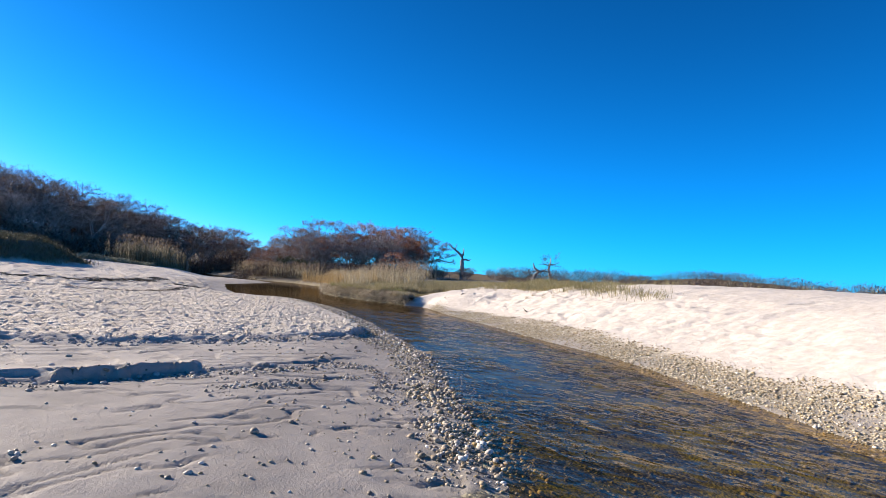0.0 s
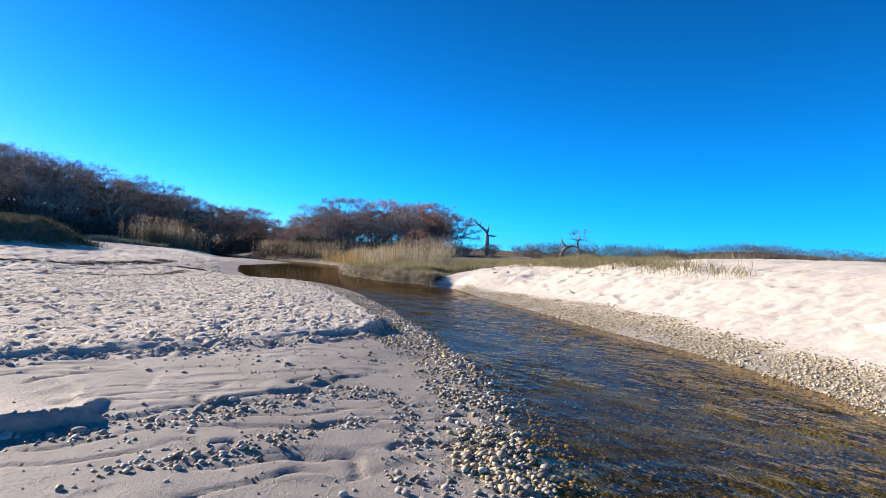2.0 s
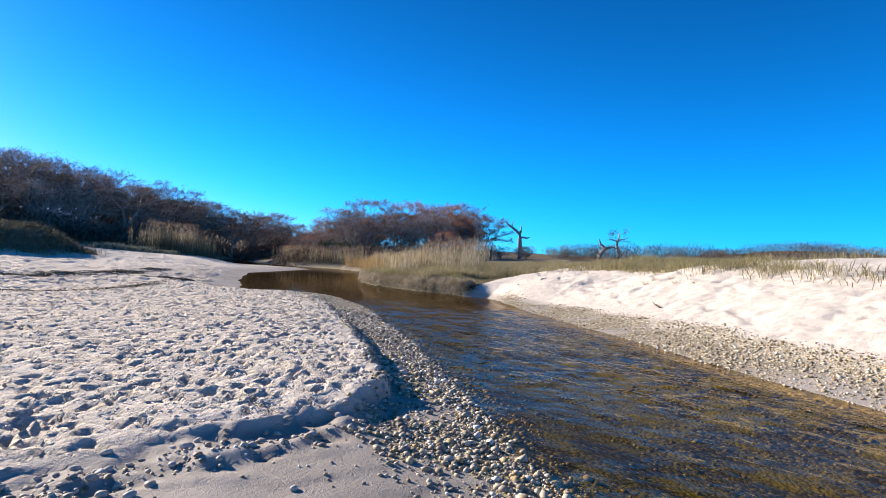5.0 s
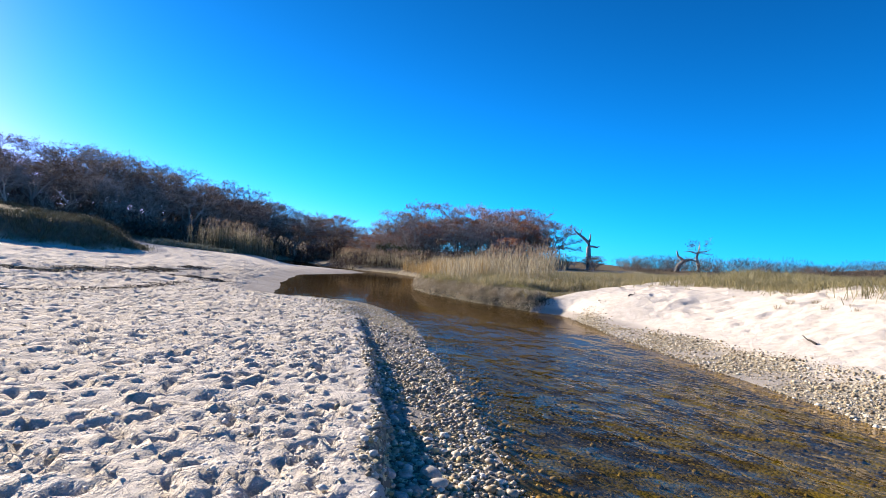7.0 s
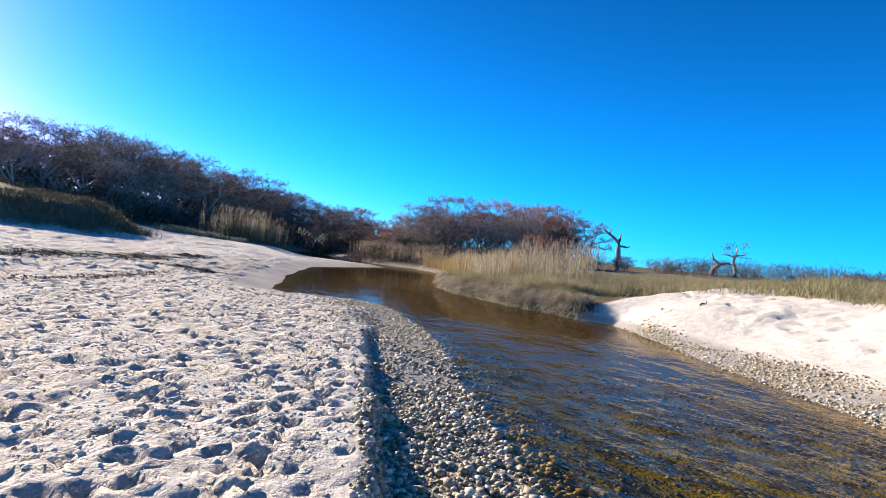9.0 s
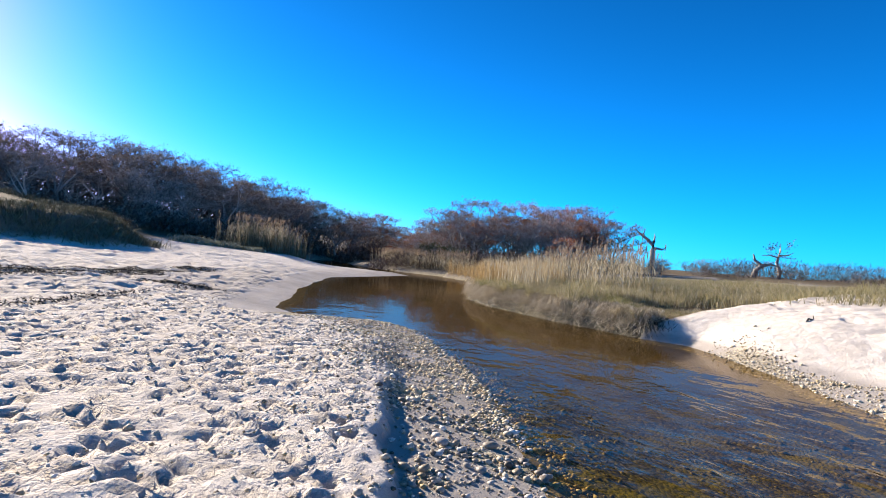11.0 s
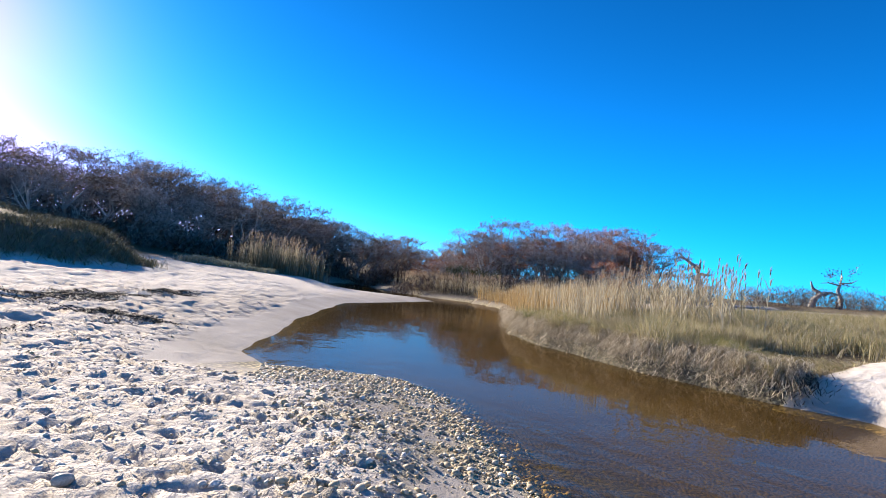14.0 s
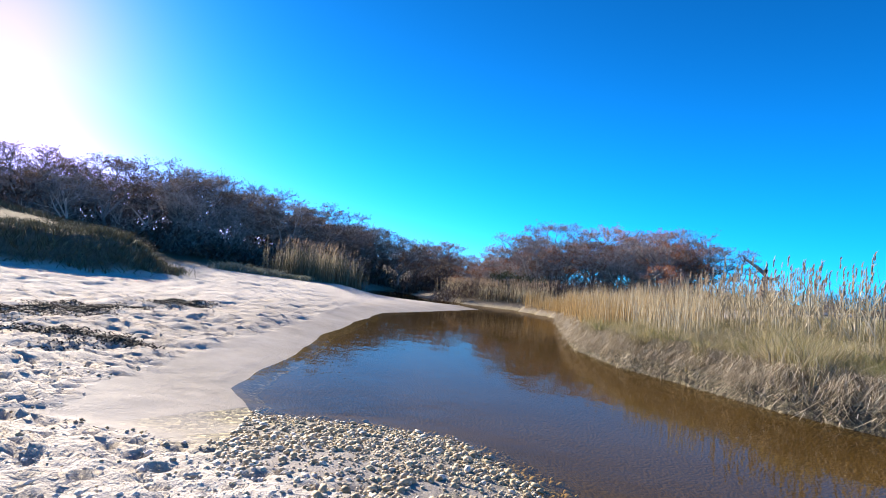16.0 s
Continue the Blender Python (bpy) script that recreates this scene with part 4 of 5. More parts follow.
TUSSOCKS = [(tussock_mesh(400, GRASS_GREEN), "green-olive grass tussock leaning out of the bank"), (tussock_mesh(401, TUSSOCK), "fresh green grass tussock on the bank"), (tussock_mesh(402, GRASS_TAN), "pale straw grass tussock on the bank")]
tx, ty = along_shore(r, 260, [(-2.5, 25.65), (-2.9, 25.8)] + [p for p in RIGHT if 26 <= p[1] < 33], -1.7, -0.2, lambda x, y, s, left, flat: (~left) * (s > 0.2) * (s < 1.6) * (y > 25.9) * (x < -2.7) * 0.8)
for k in range(min(80, len(tx))):
    me, words = TUSSOCKS[r.randint(3)]
    ob = new("grass_tussock", me)
    sc = r.uniform(0.6, 1.05) * (0.5 + 0.5 * float(smooth(-tx[k], 1.4, 3.6)))
    ob.matrix_basis = pose(tx[k], ty[k], float(land(tx[k], ty[k])) - 0.03, r.uniform(-9, 9), r.uniform(-9, 9), r.uniform(0, 360)) @ Matrix.Diagonal((sc, sc, sc, 1))
    tagged(ob, words, "grass tussock", "tussocks on the bank")

# low grey-green dune shrubs between the dune and the reed clump
sage_root = np.stack([r.normal(0, 0.30, 420), r.normal(0, 0.30, 420), 0 * r.rand(420)], -1)
b = blades(r, sage_root, (0.25, 0.62), 0.035, (0.3, 1.1), 0.25)
sage_me = poly_mesh("dune_shrub", b[0], b[1])
sage_me.materials.append(SAGE)
for x, y, sc in SAGE_SPOTS:
    ob = new("dune_shrub", sage_me)
    ob.matrix_basis = pose(x, y, float(land(x, y)) - 0.05, 0, 0, 57 * x) @ Matrix.Diagonal((1.25 * sc, 1.25 * sc, sc, 1))
    tagged(ob, "low rounded grey-green shrub on pale sand", "shrub", "dune shrubs")

# dark roots and dead twigs bared at the end of the cut bank
x, y = r.normal(-2.45, 0.22, 420), r.normal(25.9, 0.13, 420)
b = blades(r, on_land(x, y, 0.04), (0.06, 0.22), 0.012, (0.6, 1.6), 0.6, math.radians(-110), 1.4)
stuff("root_tangle", poly_mesh("root_tangle", b[0], b[1]), WRACK, "dark tangle of roots and dead twigs at the end of a cut bank", "roots")

# beach grass on the ridge behind the sand slope
RIDGE = [(-2.0, 26.4), (-0.4, 27.8), (1.6, 28.8), (3.6, 28.0), (5.4, 25.0), (7.2, 21.5), (9.5, 17.5), (13, 12)]
BACK = [(-2, 31), (3, 33), (8, 31), (13, 28), (18, 24), (14, 34), (6, 38), (-2, 40)]


def ridge_grass(x, y, s, left, flat):
    dd = line_distance(x, y, RIDGE)
    beyond = (s > 4.6) | (y > 27.6)
    back = (1 - smooth(line_distance(x, y, BACK), 3.0, 7.0)) * (s > 4.6) * (1 - smooth(x, 10, 16)) * 0.6 * smooth(fbm(x, y, 2.0, 163) + 0.5, 0.2, 0.45)
    return (~left) * np.where(beyond, 1 - smooth(dd, 2.0, 9), 1 - smooth(dd, 0.1, 0.5)) * smooth(fbm(x, y, 2.4, 161) + 0.5, 0.25, 0.5) * (1 - smooth(x, 4.8, 7.8)) + (~left) * back


p = sown(r, 30000, (-4, 18, 16, 46), ridge_grass)
grass("beach_grass", GRASS_GREEN, "olive and straw beach grass on the dune ridge", "grass", p, 8, 0.2, (0.24, 0.52), 0.016, (0.3, 0.9), 0.3)
# single tufts on the sand slope
b = blades(r, np.zeros((26, 3)) + np.stack([r.normal(0, 0.05, 26), r.normal(0, 0.05, 26), 0 * r.rand(26)], -1), (0.10, 0.26), 0.009, (0.3, 1.0), 0.3)
tuft_me = poly_mesh("grass_tuft", b[0], b[1])
tuft_me.materials.append(GRASS_TAN)
tx, ty = sown(r, 900, (-1, 9, 12, 28), lambda x, y, s, left, flat: (~left) * smooth(s, 2.6, 4.6) * (1 - smooth(s, 5.2, 6.0)) * smooth(y, 18, 23) * (x < 5) * 0.9)
for k in range(min(42, len(tx))):
    ob = new("grass_tuft", tuft_me)
    sc = r.uniform(0.45, 0.9)
    ob.matrix_basis = pose(tx[k], ty[k], float(land(tx[k], ty[k])) - 0.02, 0, 0, r.uniform(0, 360)) @ Matrix.Diagonal((sc, sc, sc, 1))
    tagged(ob, "small straw-coloured grass tuft on a white sand slope", "grass tuft", "tufts on the sand slope")

# grass on the brow of the shaded dune, its shade put into the colour
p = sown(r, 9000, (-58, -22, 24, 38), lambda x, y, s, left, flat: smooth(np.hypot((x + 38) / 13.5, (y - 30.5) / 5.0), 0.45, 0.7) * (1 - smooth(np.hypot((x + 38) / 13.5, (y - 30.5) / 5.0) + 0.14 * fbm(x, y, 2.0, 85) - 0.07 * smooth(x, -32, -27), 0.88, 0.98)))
grass("dune_grass", SHADED_GRASS, "shaggy olive grass on the brow of a shaded dune", "grass", p, 7, 0.2, (0.25, 0.6), 0.03, (0.5, 1.3), 0.45)


# far thickets, too fine to pick apart: short crooked stems standing close
def thicket(line, n, depth, height, seed, label, width=0.045):
    r = np.random.RandomState(seed)
    pts = np.array(line, float)
    seg = np.hypot(*np.diff(pts, axis=0).T)
    t = np.concatenate([[0], np.cumsum(seg)])
    u = r.uniform(0, t[-1], n)
    off = r.uniform(0, depth, n)
    i = np.clip(np.searchsorted(t, u) - 1, 0, len(seg) - 1)
    d = np.diff(pts, axis=0)[i] / seg[i][:, None]
    x, y = np.interp(u, t, pts[:, 0]) - d[:, 1] * off, np.interp(u, t, pts[:, 1]) + d[:, 0] * off
    lump = 0.45 + 1.1 * np.clip(fbm(x, y, 5.0, 181) + 0.5, 0, 1)
    root = np.stack([x, y, land(x, y, False) + r.uniform(0, 0.75, n) * height * lump], -1)
    b = blades(r, root, (0.25, 0.6), width, (0.6, 1.7), 0.3)
    stuff("thicket", poly_mesh("thicket", b[0], b[1]), THICKET, label, "thicket")


thicket([(62, 52), (46, 66), (30, 74), (14, 79), (3, 82)][::-1], 22000, 12, 2.4, 191, "low brown thicket on the back dune")
thicket([(44, 118), (62, 114), (80, 120)], 7000, 26, 2.0, 195, "brown scrub on a low rounded hill")
thicket([(2, 98), (30, 104), (60, 92), (95, 66), (120, 40)][::-1], 9000, 14, 2.5, 192, "low brown thicket along the horizon")
thicket([(-7, 65), (-14, 65), (-21, 63.5), (-28, 62)], 7000, 5, 1.6, 193, "brown undergrowth below the low oaks")
thicket([(-74, 27), (-60, 30.5), (-50, 33), (-44, 36.5), (-40, 42), (-37, 49), (-39, 56), (-42.5, 65), (-46, 75), (-49, 84), (-46, 93), (-38, 98), (-30, 100)], 22000, 7, 2.3, 194, "brown undergrowth at the foot of the wooded slope", 0.13)
thicket([(-80, 33), (-64, 36), (-56, 40), (-50, 46), (-50, 54), (-51, 64), (-55, 78), (-60, 92)], 16000, 7, 4.6, 197, "dense brown branches deep in the wood", 0.2)
thicket([(-24, 72), (-28, 76), (-33, 75), (-37, 70)], 6000, -5, 2.6, 196, "brown undergrowth closing the bend of the stream", 0.14)


# ---- a few larger stones and sticks ----
def stone(x, y, size, label, mat_mesh):
    ob = new("rock", mat_mesh)
    ob.matrix_basis = pose(x, y, float(land(x, y)) + size * 0.3, r.uniform(-12, 12), r.uniform(-12, 12), r.uniform(0, 360)) @ Matrix.Diagonal((size, size, size, 1))
    return tagged(ob, label, "rock")


for k, (x, y, size) in enumerate(((-1.58, 11.43, 0.075), (-1.43, 10.73, 0.065), (-1.66, 11.54, 0.07), (-3.67, 16.74, 0.06), (-3.96, 16.5, 0.055), (-6.8, 17.95, 0.05), (-0.69, 2.6, 0.045))):
    stone(x, y, size, "rounded brown beach stone half sunk in gravel", STONES[(3 * k) % 8])


def stick(x, y, length, turn, lift):
    w = [Vector((0, 0, 0)), Vector((length * 0.4, 0.03, 0.05)), Vector((length * 0.75, -0.02, 0.04)), Vector((length, 0.02, 0.11))]
    co, fs = [], []
    for i, p in enumerate(w):
        for k in range(5):
            a = 1.2566 * k
            rad = 0.022 * (1 - 0.22 * i)
            co.append((p.x, p.y + rad * math.cos(a), p.z + rad * math.sin(a)))
        if i:
            fs += [((i - 1) * 5 + k, (i - 1) * 5 + (k + 1) % 5, i * 5 + (k + 1) % 5, i * 5 + k) for k in range(5)]
    me = poly_mesh("driftwood", np.array(co), np.array(fs))
    me.materials.append(WRACK)
    ob = new("driftwood", me)
    ob.matrix_basis = pose(x, y, float(land(x, y)) + lift, 0, 0, turn)
    return tagged(ob, "small dark driftwood stick lying in sand", "driftwood")


for x, y, ln, tn in ((0.3, 24.9, 0.4, 60), (3.0, 18.9, 0.3, 110)):
    stick(x, y, ln, tn, 0.01)


# crumbs of dry sand kicked up by feet
x, y = sown(r, 38000, (-10, -1.5, 6, 21), lambda x, y, s, left, flat: left * (flat > 0.1) * (0.25 + 0.75 * smooth(x + 0.48 * (y - 9), -4.5, -2.0)) * smooth(fbm(x, y, 0.9, 115) + 0.5, 0.2, 0.6))
size = np.clip(r.lognormal(math.log(0.013), 0.5, len(x)), 0.006, 0.04)
co_, fs_ = scatter([(c * (1, 1, 0.8), f) for c, f in CHIPS], on_land(x, y, 0.002), size, r)
stuff("sand_crumbs", poly_mesh("sand_crumbs", co_, fs_), DRY_CRUMB, "small crumbs of dry sand on a trodden flat", "sand crumbs")


# single small pebbles trodden into the sand flat, thicker towards the spit
x, y = sown(r, 30000, (-11, -1.5, 9, 22), lambda x, y, s, left, flat: left * (flat > 0.1) * (s > 0.2) * (0.05 + 0.42 * smooth(y, 12, 17) * (1 - smooth(flat, 0.6, 2.6)) * (0.3 + 0.7 * smooth(fbm(x, y, 0.8, 117) + 0.5, 0.3, 0.6))))
size = np.clip(r.lognormal(math.log(0.012), 0.5, len(x)), 0.006, 0.035)
co_, fs_ = scatter([chip_shape(90 + k) for k in range(6)], on_land(x, y, 0.004), size, r)
stuff("pebbles", poly_mesh("pebbles", co_, fs_), PEBBLE_DRY, "small tan pebbles trodden into dry sand", "pebbles")


# ---- trees and shrubs ----
class Wood:
    """Gathers tapered limbs as tubes, fine twigs and leaves as small triangles."""

    def __init__(self, seed):
        self.r = np.random.RandomState(seed)
        self.v, self.f, self.tv, self.tips = [], [], [], []

    def tube(self, pts, radii, sides):
        base = len(self.v)
        for i, p in enumerate(pts):
            d = Vector(pts[min(i + 1, len(pts) - 1)]) - Vector(pts[max(i - 1, 0)])
            q = d.to_track_quat("Z", "Y")
            for k in range(sides):
                a = 2 * math.pi * k / sides
                self.v.append(Vector(p) + q @ Vector((math.cos(a), math.sin(a), 0)) * radii[i])
        for i in range(len(pts) - 1):
            for k in range(sides):
                a, b = base + i * sides + k, base + i * sides + (k + 1) % sides
                self.f.append((a, b, b + sides, a + sides))

    def path(self, p, d, length, steps, gnarl, lift):
        pts, d = [Vector(p)], Vector(d).normalized()
        for _ in range(steps):
            d = (d + Vector(self.r.normal(0, gnarl, 3)) + Vector((0, 0, lift))).normalized()
            pts.append(pts[-1] + d * length / steps)
        return pts

    def twig(self, p, d, length, width):
        side = Vector(self.r.normal(0, 1, 3)).cross(d).normalized() * width * 0.5
        e = p + d * length
        self.tv += [p - side, p + side, e]
        return e

    def grow(self, p, d, length, radius, level, o):
        r = self.r
        if level == 3:
            pts = self.path(p, d, length, 2, 0.25, o["lift"])
            for a, b in zip(pts, pts[1:]):
                self.twig(a, (b - a).normalized(), (b - a).length * 1.15, o["twig"] * 1.6)
            for _ in range(o["spray"]):
                q = pts[0].lerp(pts[-1], r.uniform(0.2, 1))
                dd = ((pts[-1] - pts[0]).normalized() + Vector(r.normal(0, 0.6, 3)) + Vector((0, 0, 0.25))).normalized()
                self.tips.append(self.twig(q, dd, length * r.uniform(0.5, 1.0), o["twig"]))
            return
        steps = (5, 4, 3)[level]
        pts = self.path(p, d, length, steps, o["gnarl"] * (0.7, 1.0, 1.1)[level], (0.05, o["lift"], o["lift"])[level])
        radii = [radius * (1 - 0.62 * i / steps) for i in range(steps + 1)]
        self.tube(pts, radii, (6, 4, 3)[level])
        n = o["kids"][level]
        for k in range(n):
            t = (0.22 if level == 0 else 0.25) + (0.78 if level == 0 else 0.75) * (k + r.uniform(0.2, 1)) / n
            t = min(t, 0.999)
            i = int(t * steps)
            q = pts[i].lerp(pts[i + 1], t * steps - i)
            ax = (pts[i + 1] - pts[i]).normalized()
            az = r.uniform(0, 6.28) if level else 6.28 * (k + r.uniform(0, 0.6)) / n
            out = Vector((math.cos(az), math.sin(az), 0))
            ang = r.uniform(*o["angle"])
            dd = (ax * math.cos(ang) + (out - ax * out.dot(ax)).normalized() * math.sin(ang)).normalized()
            self.grow(q, dd, o["len"][level] * r.uniform(0.75, 1.15) * (1.15 - 0.35 * t), radii[i] * o["thin"], level + 1, o)

    def domed(self, p, height, wide):
        """Draws a point that sticks out back into a rounded crown."""
        z0 = height * 0.4
        if p.z < z0:
            return p
        e = math.sqrt((p.x * p.x + p.y * p.y) / (height * wide) ** 2 + ((p.z - z0) / (height * 0.6)) ** 2)
        k = (0.72 + 0.28 * math.tanh((e - 0.72) / 0.4)) / e if e > 0.72 else 1.0
        return Vector((p.x * k, p.y * k, z0 + (p.z - z0) * k))

    def meshes(self, leaf_chance, leaf_size, leaf_n, height=0.0, wide=1.0, dome=0.0):
        r = self.r
        if height:
            k = height / max(t.z for t in self.tips)
            grow = Matrix.Diagonal((k * wide, k * wide, k))
            self.v, self.tv, self.tips = ([grow @ p for p in ps] for ps in (self.v, self.tv, self.tips))
            if dome:
                self.v, self.tv, self.tips = ([self.domed(p, height, dome) for p in ps] for ps in (self.v, self.tv, self.tips))
        wood = poly_mesh("trunk", np.array([v[:] for v in self.v]), np.array(self.f))
        tv = np.array([v[:] for v in self.tv])
        twigs = poly_mesh("twigs", tv, np.arange(len(tv)).reshape(-1, 3))
        tips = np.array([t[:] for t in self.tips])
        patch = np.array([0.5 + noise.noise(Vector(t) * 0.55 + Vector((r.randint(50), 0, 0))) for t in tips])
        tips = tips[r.rand(len(tips)) < leaf_chance * np.clip(patch * 2, 0, 1.6)]
        leaves = None
        if len(tips):
            c = np.repeat(tips, leaf_n, 0) + r.normal(0, leaf_size * 0.9, (len(tips) * leaf_n, 3))
            a, b = r.normal(0, 1, c.shape), r.normal(0, 1, c.shape)
            a /= np.linalg.norm(a, axis=1)[:, None]
            b = np.cross(a, b)
            b /= np.linalg.norm(b, axis=1)[:, None]
            w = leaf_size * r.uniform(0.6, 1.2, len(c))[:, None]
            v = np.stack([c - a * w * 0.6 - b * w * 0.1, c + b * w * 0.5, c + a * w * 0.6 - b * w * 0.1], 1).reshape(-1, 3)
            leaves = poly_mesh("leaves", v, np.arange(len(v)).reshape(-1, 3))
        return wood, twigs, leaves


def tree(seed, height, leaf, chance, label, category="tree", spread=1.0, stems=1, twig_mat=TWIG, bark=BARK, twig_w=0.02, spray=4):
    """A leafless or half-bare tree or shrub that stands at the origin; several stems make a shrub."""
    w = Wood(seed)
    o = dict(gnarl=0.13, lift=0.10, kids=(9, 5, 5), len=(height * 0.44 * spread, height * 0.25 * spread, height * 0.15), angle=(0.5, 1.2), thin=0.62, twig=twig_w, spray=spray)
    if stems == 1:
        w.grow(Vector((0, 0, -0.3)), Vector((w.r.normal(0, 0.1), w.r.normal(0, 0.1), 1)), height * 0.66, height * 0.022, 0, o)
    else:
        o.update(kids=(4, 4, 4), len=(height * 0.4, height * 0.3 * spread, height * 0.2), angle=(0.35, 0.9), gnarl=0.2)
        for k in range(stems):
            a = 6.28 * k / stems + w.r.uniform(0, 0.5)
            w.grow(Vector((0.25 * math.cos(a) * spread, 0.25 * math.sin(a) * spread, -0.15)), Vector((math.cos(a) * 0.7 * spread, math.sin(a) * 0.7 * spread, 1)), height * 0.55, height * 0.018, 1, o)
    wood, twigs, leaves = w.meshes(chance, 0.125 if stems == 1 else 0.11, 6 if stems == 1 else 5, height, 1.3 if stems == 1 else 1.15, 0.6 if stems == 1 else 0.0)
    base = new(category.replace(" ", "_"))
    part("trunk", wood, bark, base)
    tagged(part("twig_spray", twigs, twig_mat, base, "fine bare grey-brown twigs"), kind="stuff")
    if leaves:
        tagged(part("foliage", leaves, leaf, base, "thin remaining autumn leaves"), kind="stuff")
    return tagged(base, label, category)


def crowned(seed, height, leaf, chance, label, wide=0.5, pads=17, leaves_per=4, twig_w=0.028):
    """An old wind-clipped oak at the origin: a short crooked trunk, rising limbs and an umbrella of flat twig clumps."""
    w = Wood(seed)
    r = w.r
    fork = height * r.uniform(0.26, 0.36)
    lean = Vector((r.normal(0, 0.05), r.normal(0, 0.05), 0)) * height
    trunk = [Vector((0, 0, -0.3)), Vector((0.02 * height, 0, fork * 0.35)), lean * 0.5 + Vector((-0.02 * height, 0, fork * 0.7)), lean + Vector((0, 0, fork))]
    w.tube(trunk, [height * 0.032, height * 0.025, height * 0.022, height * 0.021], 7)
    places = []
    for i in range(pads):
        phi = math.acos(1 - 0.97 * (i + 0.4) / pads)
        az = i * 2.39996 + r.uniform(-0.3, 0.3)
        reach = height * wide * math.sin(phi) * r.uniform(0.88, 1.12)
        z = height * (0.93 - 0.50 * (1 - math.cos(phi)) ** 1.3) + height * r.normal(0, 0.025)
        places.append(lean + Vector((reach * math.cos(az), reach * math.sin(az), z)))
    sectors = 5
    turn = r.uniform(0, 6.28)
    for k in range(sectors):
        mine = [p for p in places if int(((math.atan2(p.y - lean.y, p.x - lean.x) - turn) % 6.2832) / 6.2832 * sectors) == k]
        if not mine:
            continue
        aim = sum(mine, Vector()) / len(mine)
        top = lean + Vector((0, 0, fork))
        knee = top.lerp(aim, 0.28) + Vector((r.normal(0, 0.03), r.normal(0, 0.03), -0.03)) * height
        elbow = top.lerp(aim, 0.56) + Vector((r.normal(0, 0.025), r.normal(0, 0.025), 0.01)) * height
        w.tube([top - Vector((0, 0, 0.02 * height)), knee, elbow], [height * 0.016, height * 0.012, height * 0.009], 5)
        for p in mine:
            mid = elbow.lerp(p, 0.5) + Vector((r.normal(0, 0.02), r.normal(0, 0.02), -0.02)) * height
            end = p - Vector((0, 0, 0.035 * height))
            w.tube([elbow, mid, end], [height * 0.008, height * 0.0055, height * 0.003], 4)
            limb_spray(w, mid, end, p, height, twig_w)
    wood = poly_mesh("trunk", np.array([v[:] for v in w.v]), np.array(w.f))
    tv = np.array([v[:] for v in w.tv])
    twigs = poly_mesh("twigs", tv, np.arange(len(tv)).reshape(-1, 3))
    tips = np.array([t[:] for t in w.tips])
    patch = np.array([0.5 + noise.noise(Vector(t) * 0.45 + Vector((seed, 0, 0))) for t in tips])
    tips = tips[r.rand(len(tips)) < chance * np.clip(patch * 2, 0, 1.7)]
    c = np.repeat(tips, leaves_per, 0) + r.normal(0, 0.13, (len(tips) * leaves_per, 3)) * (1, 1, 0.6)
    a, b = r.normal(0, 1, c.shape), r.normal(0, 1, c.shape)
    a /= np.linalg.norm(a, axis=1)[:, None]
    b = np.cross(a, b)
    b /= np.linalg.norm(b, axis=1)[:, None]
    size = 0.13 * r.uniform(0.6, 1.2, len(c))[:, None]
    v = np.stack([c - a * size * 0.6, c + b * size * 0.5, c + a * size * 0.6], 1).reshape(-1, 3)
    base = new("tree")
    part("trunk", wood, BARK, base)
    tagged(part("twig_spray", twigs, TWIG, base, "fine bare grey-brown twigs"), kind="stuff")
    if len(v):
        tagged(part("foliage", poly_mesh("leaves", v, np.arange(len(v)).reshape(-1, 3)), leaf, base, "thin remaining autumn leaves"), kind="stuff")
    return tagged(base, label, "tree")


def limb_spray(w, mid, end, pad, height, width):
    """The flat spray of branchlets and twigs at the end of one limb."""
    r = w.r
    for k in range(7):
        az = 6.2832 * (k + r.uniform(0, 0.7)) / 7
        out = Vector((math.cos(az), math.sin(az), 0))
        start = mid.lerp(end, r.uniform(0.45, 1.0))
        tip = pad + out * height * r.uniform(0.07, 0.15) + Vector((0, 0, height * r.uniform(-0.03, 0.03)))
        bend = start.lerp(tip, 0.5) + Vector((0, 0, height * 0.012))
        w.tube([start, bend, tip], [height * 0.0034, height * 0.0026, height * 0.0016], 3)
        for _ in range(11):
            q = bend.lerp(tip, r.uniform(-0.3, 1.0))
            d = (out * 0.7 + Vector(r.normal(0, 0.55, 3)) + Vector((0, 0, 0.45))).normalized()
            w.tips.append(w.twig(q, d, height * r.uniform(0.035, 0.085), width))


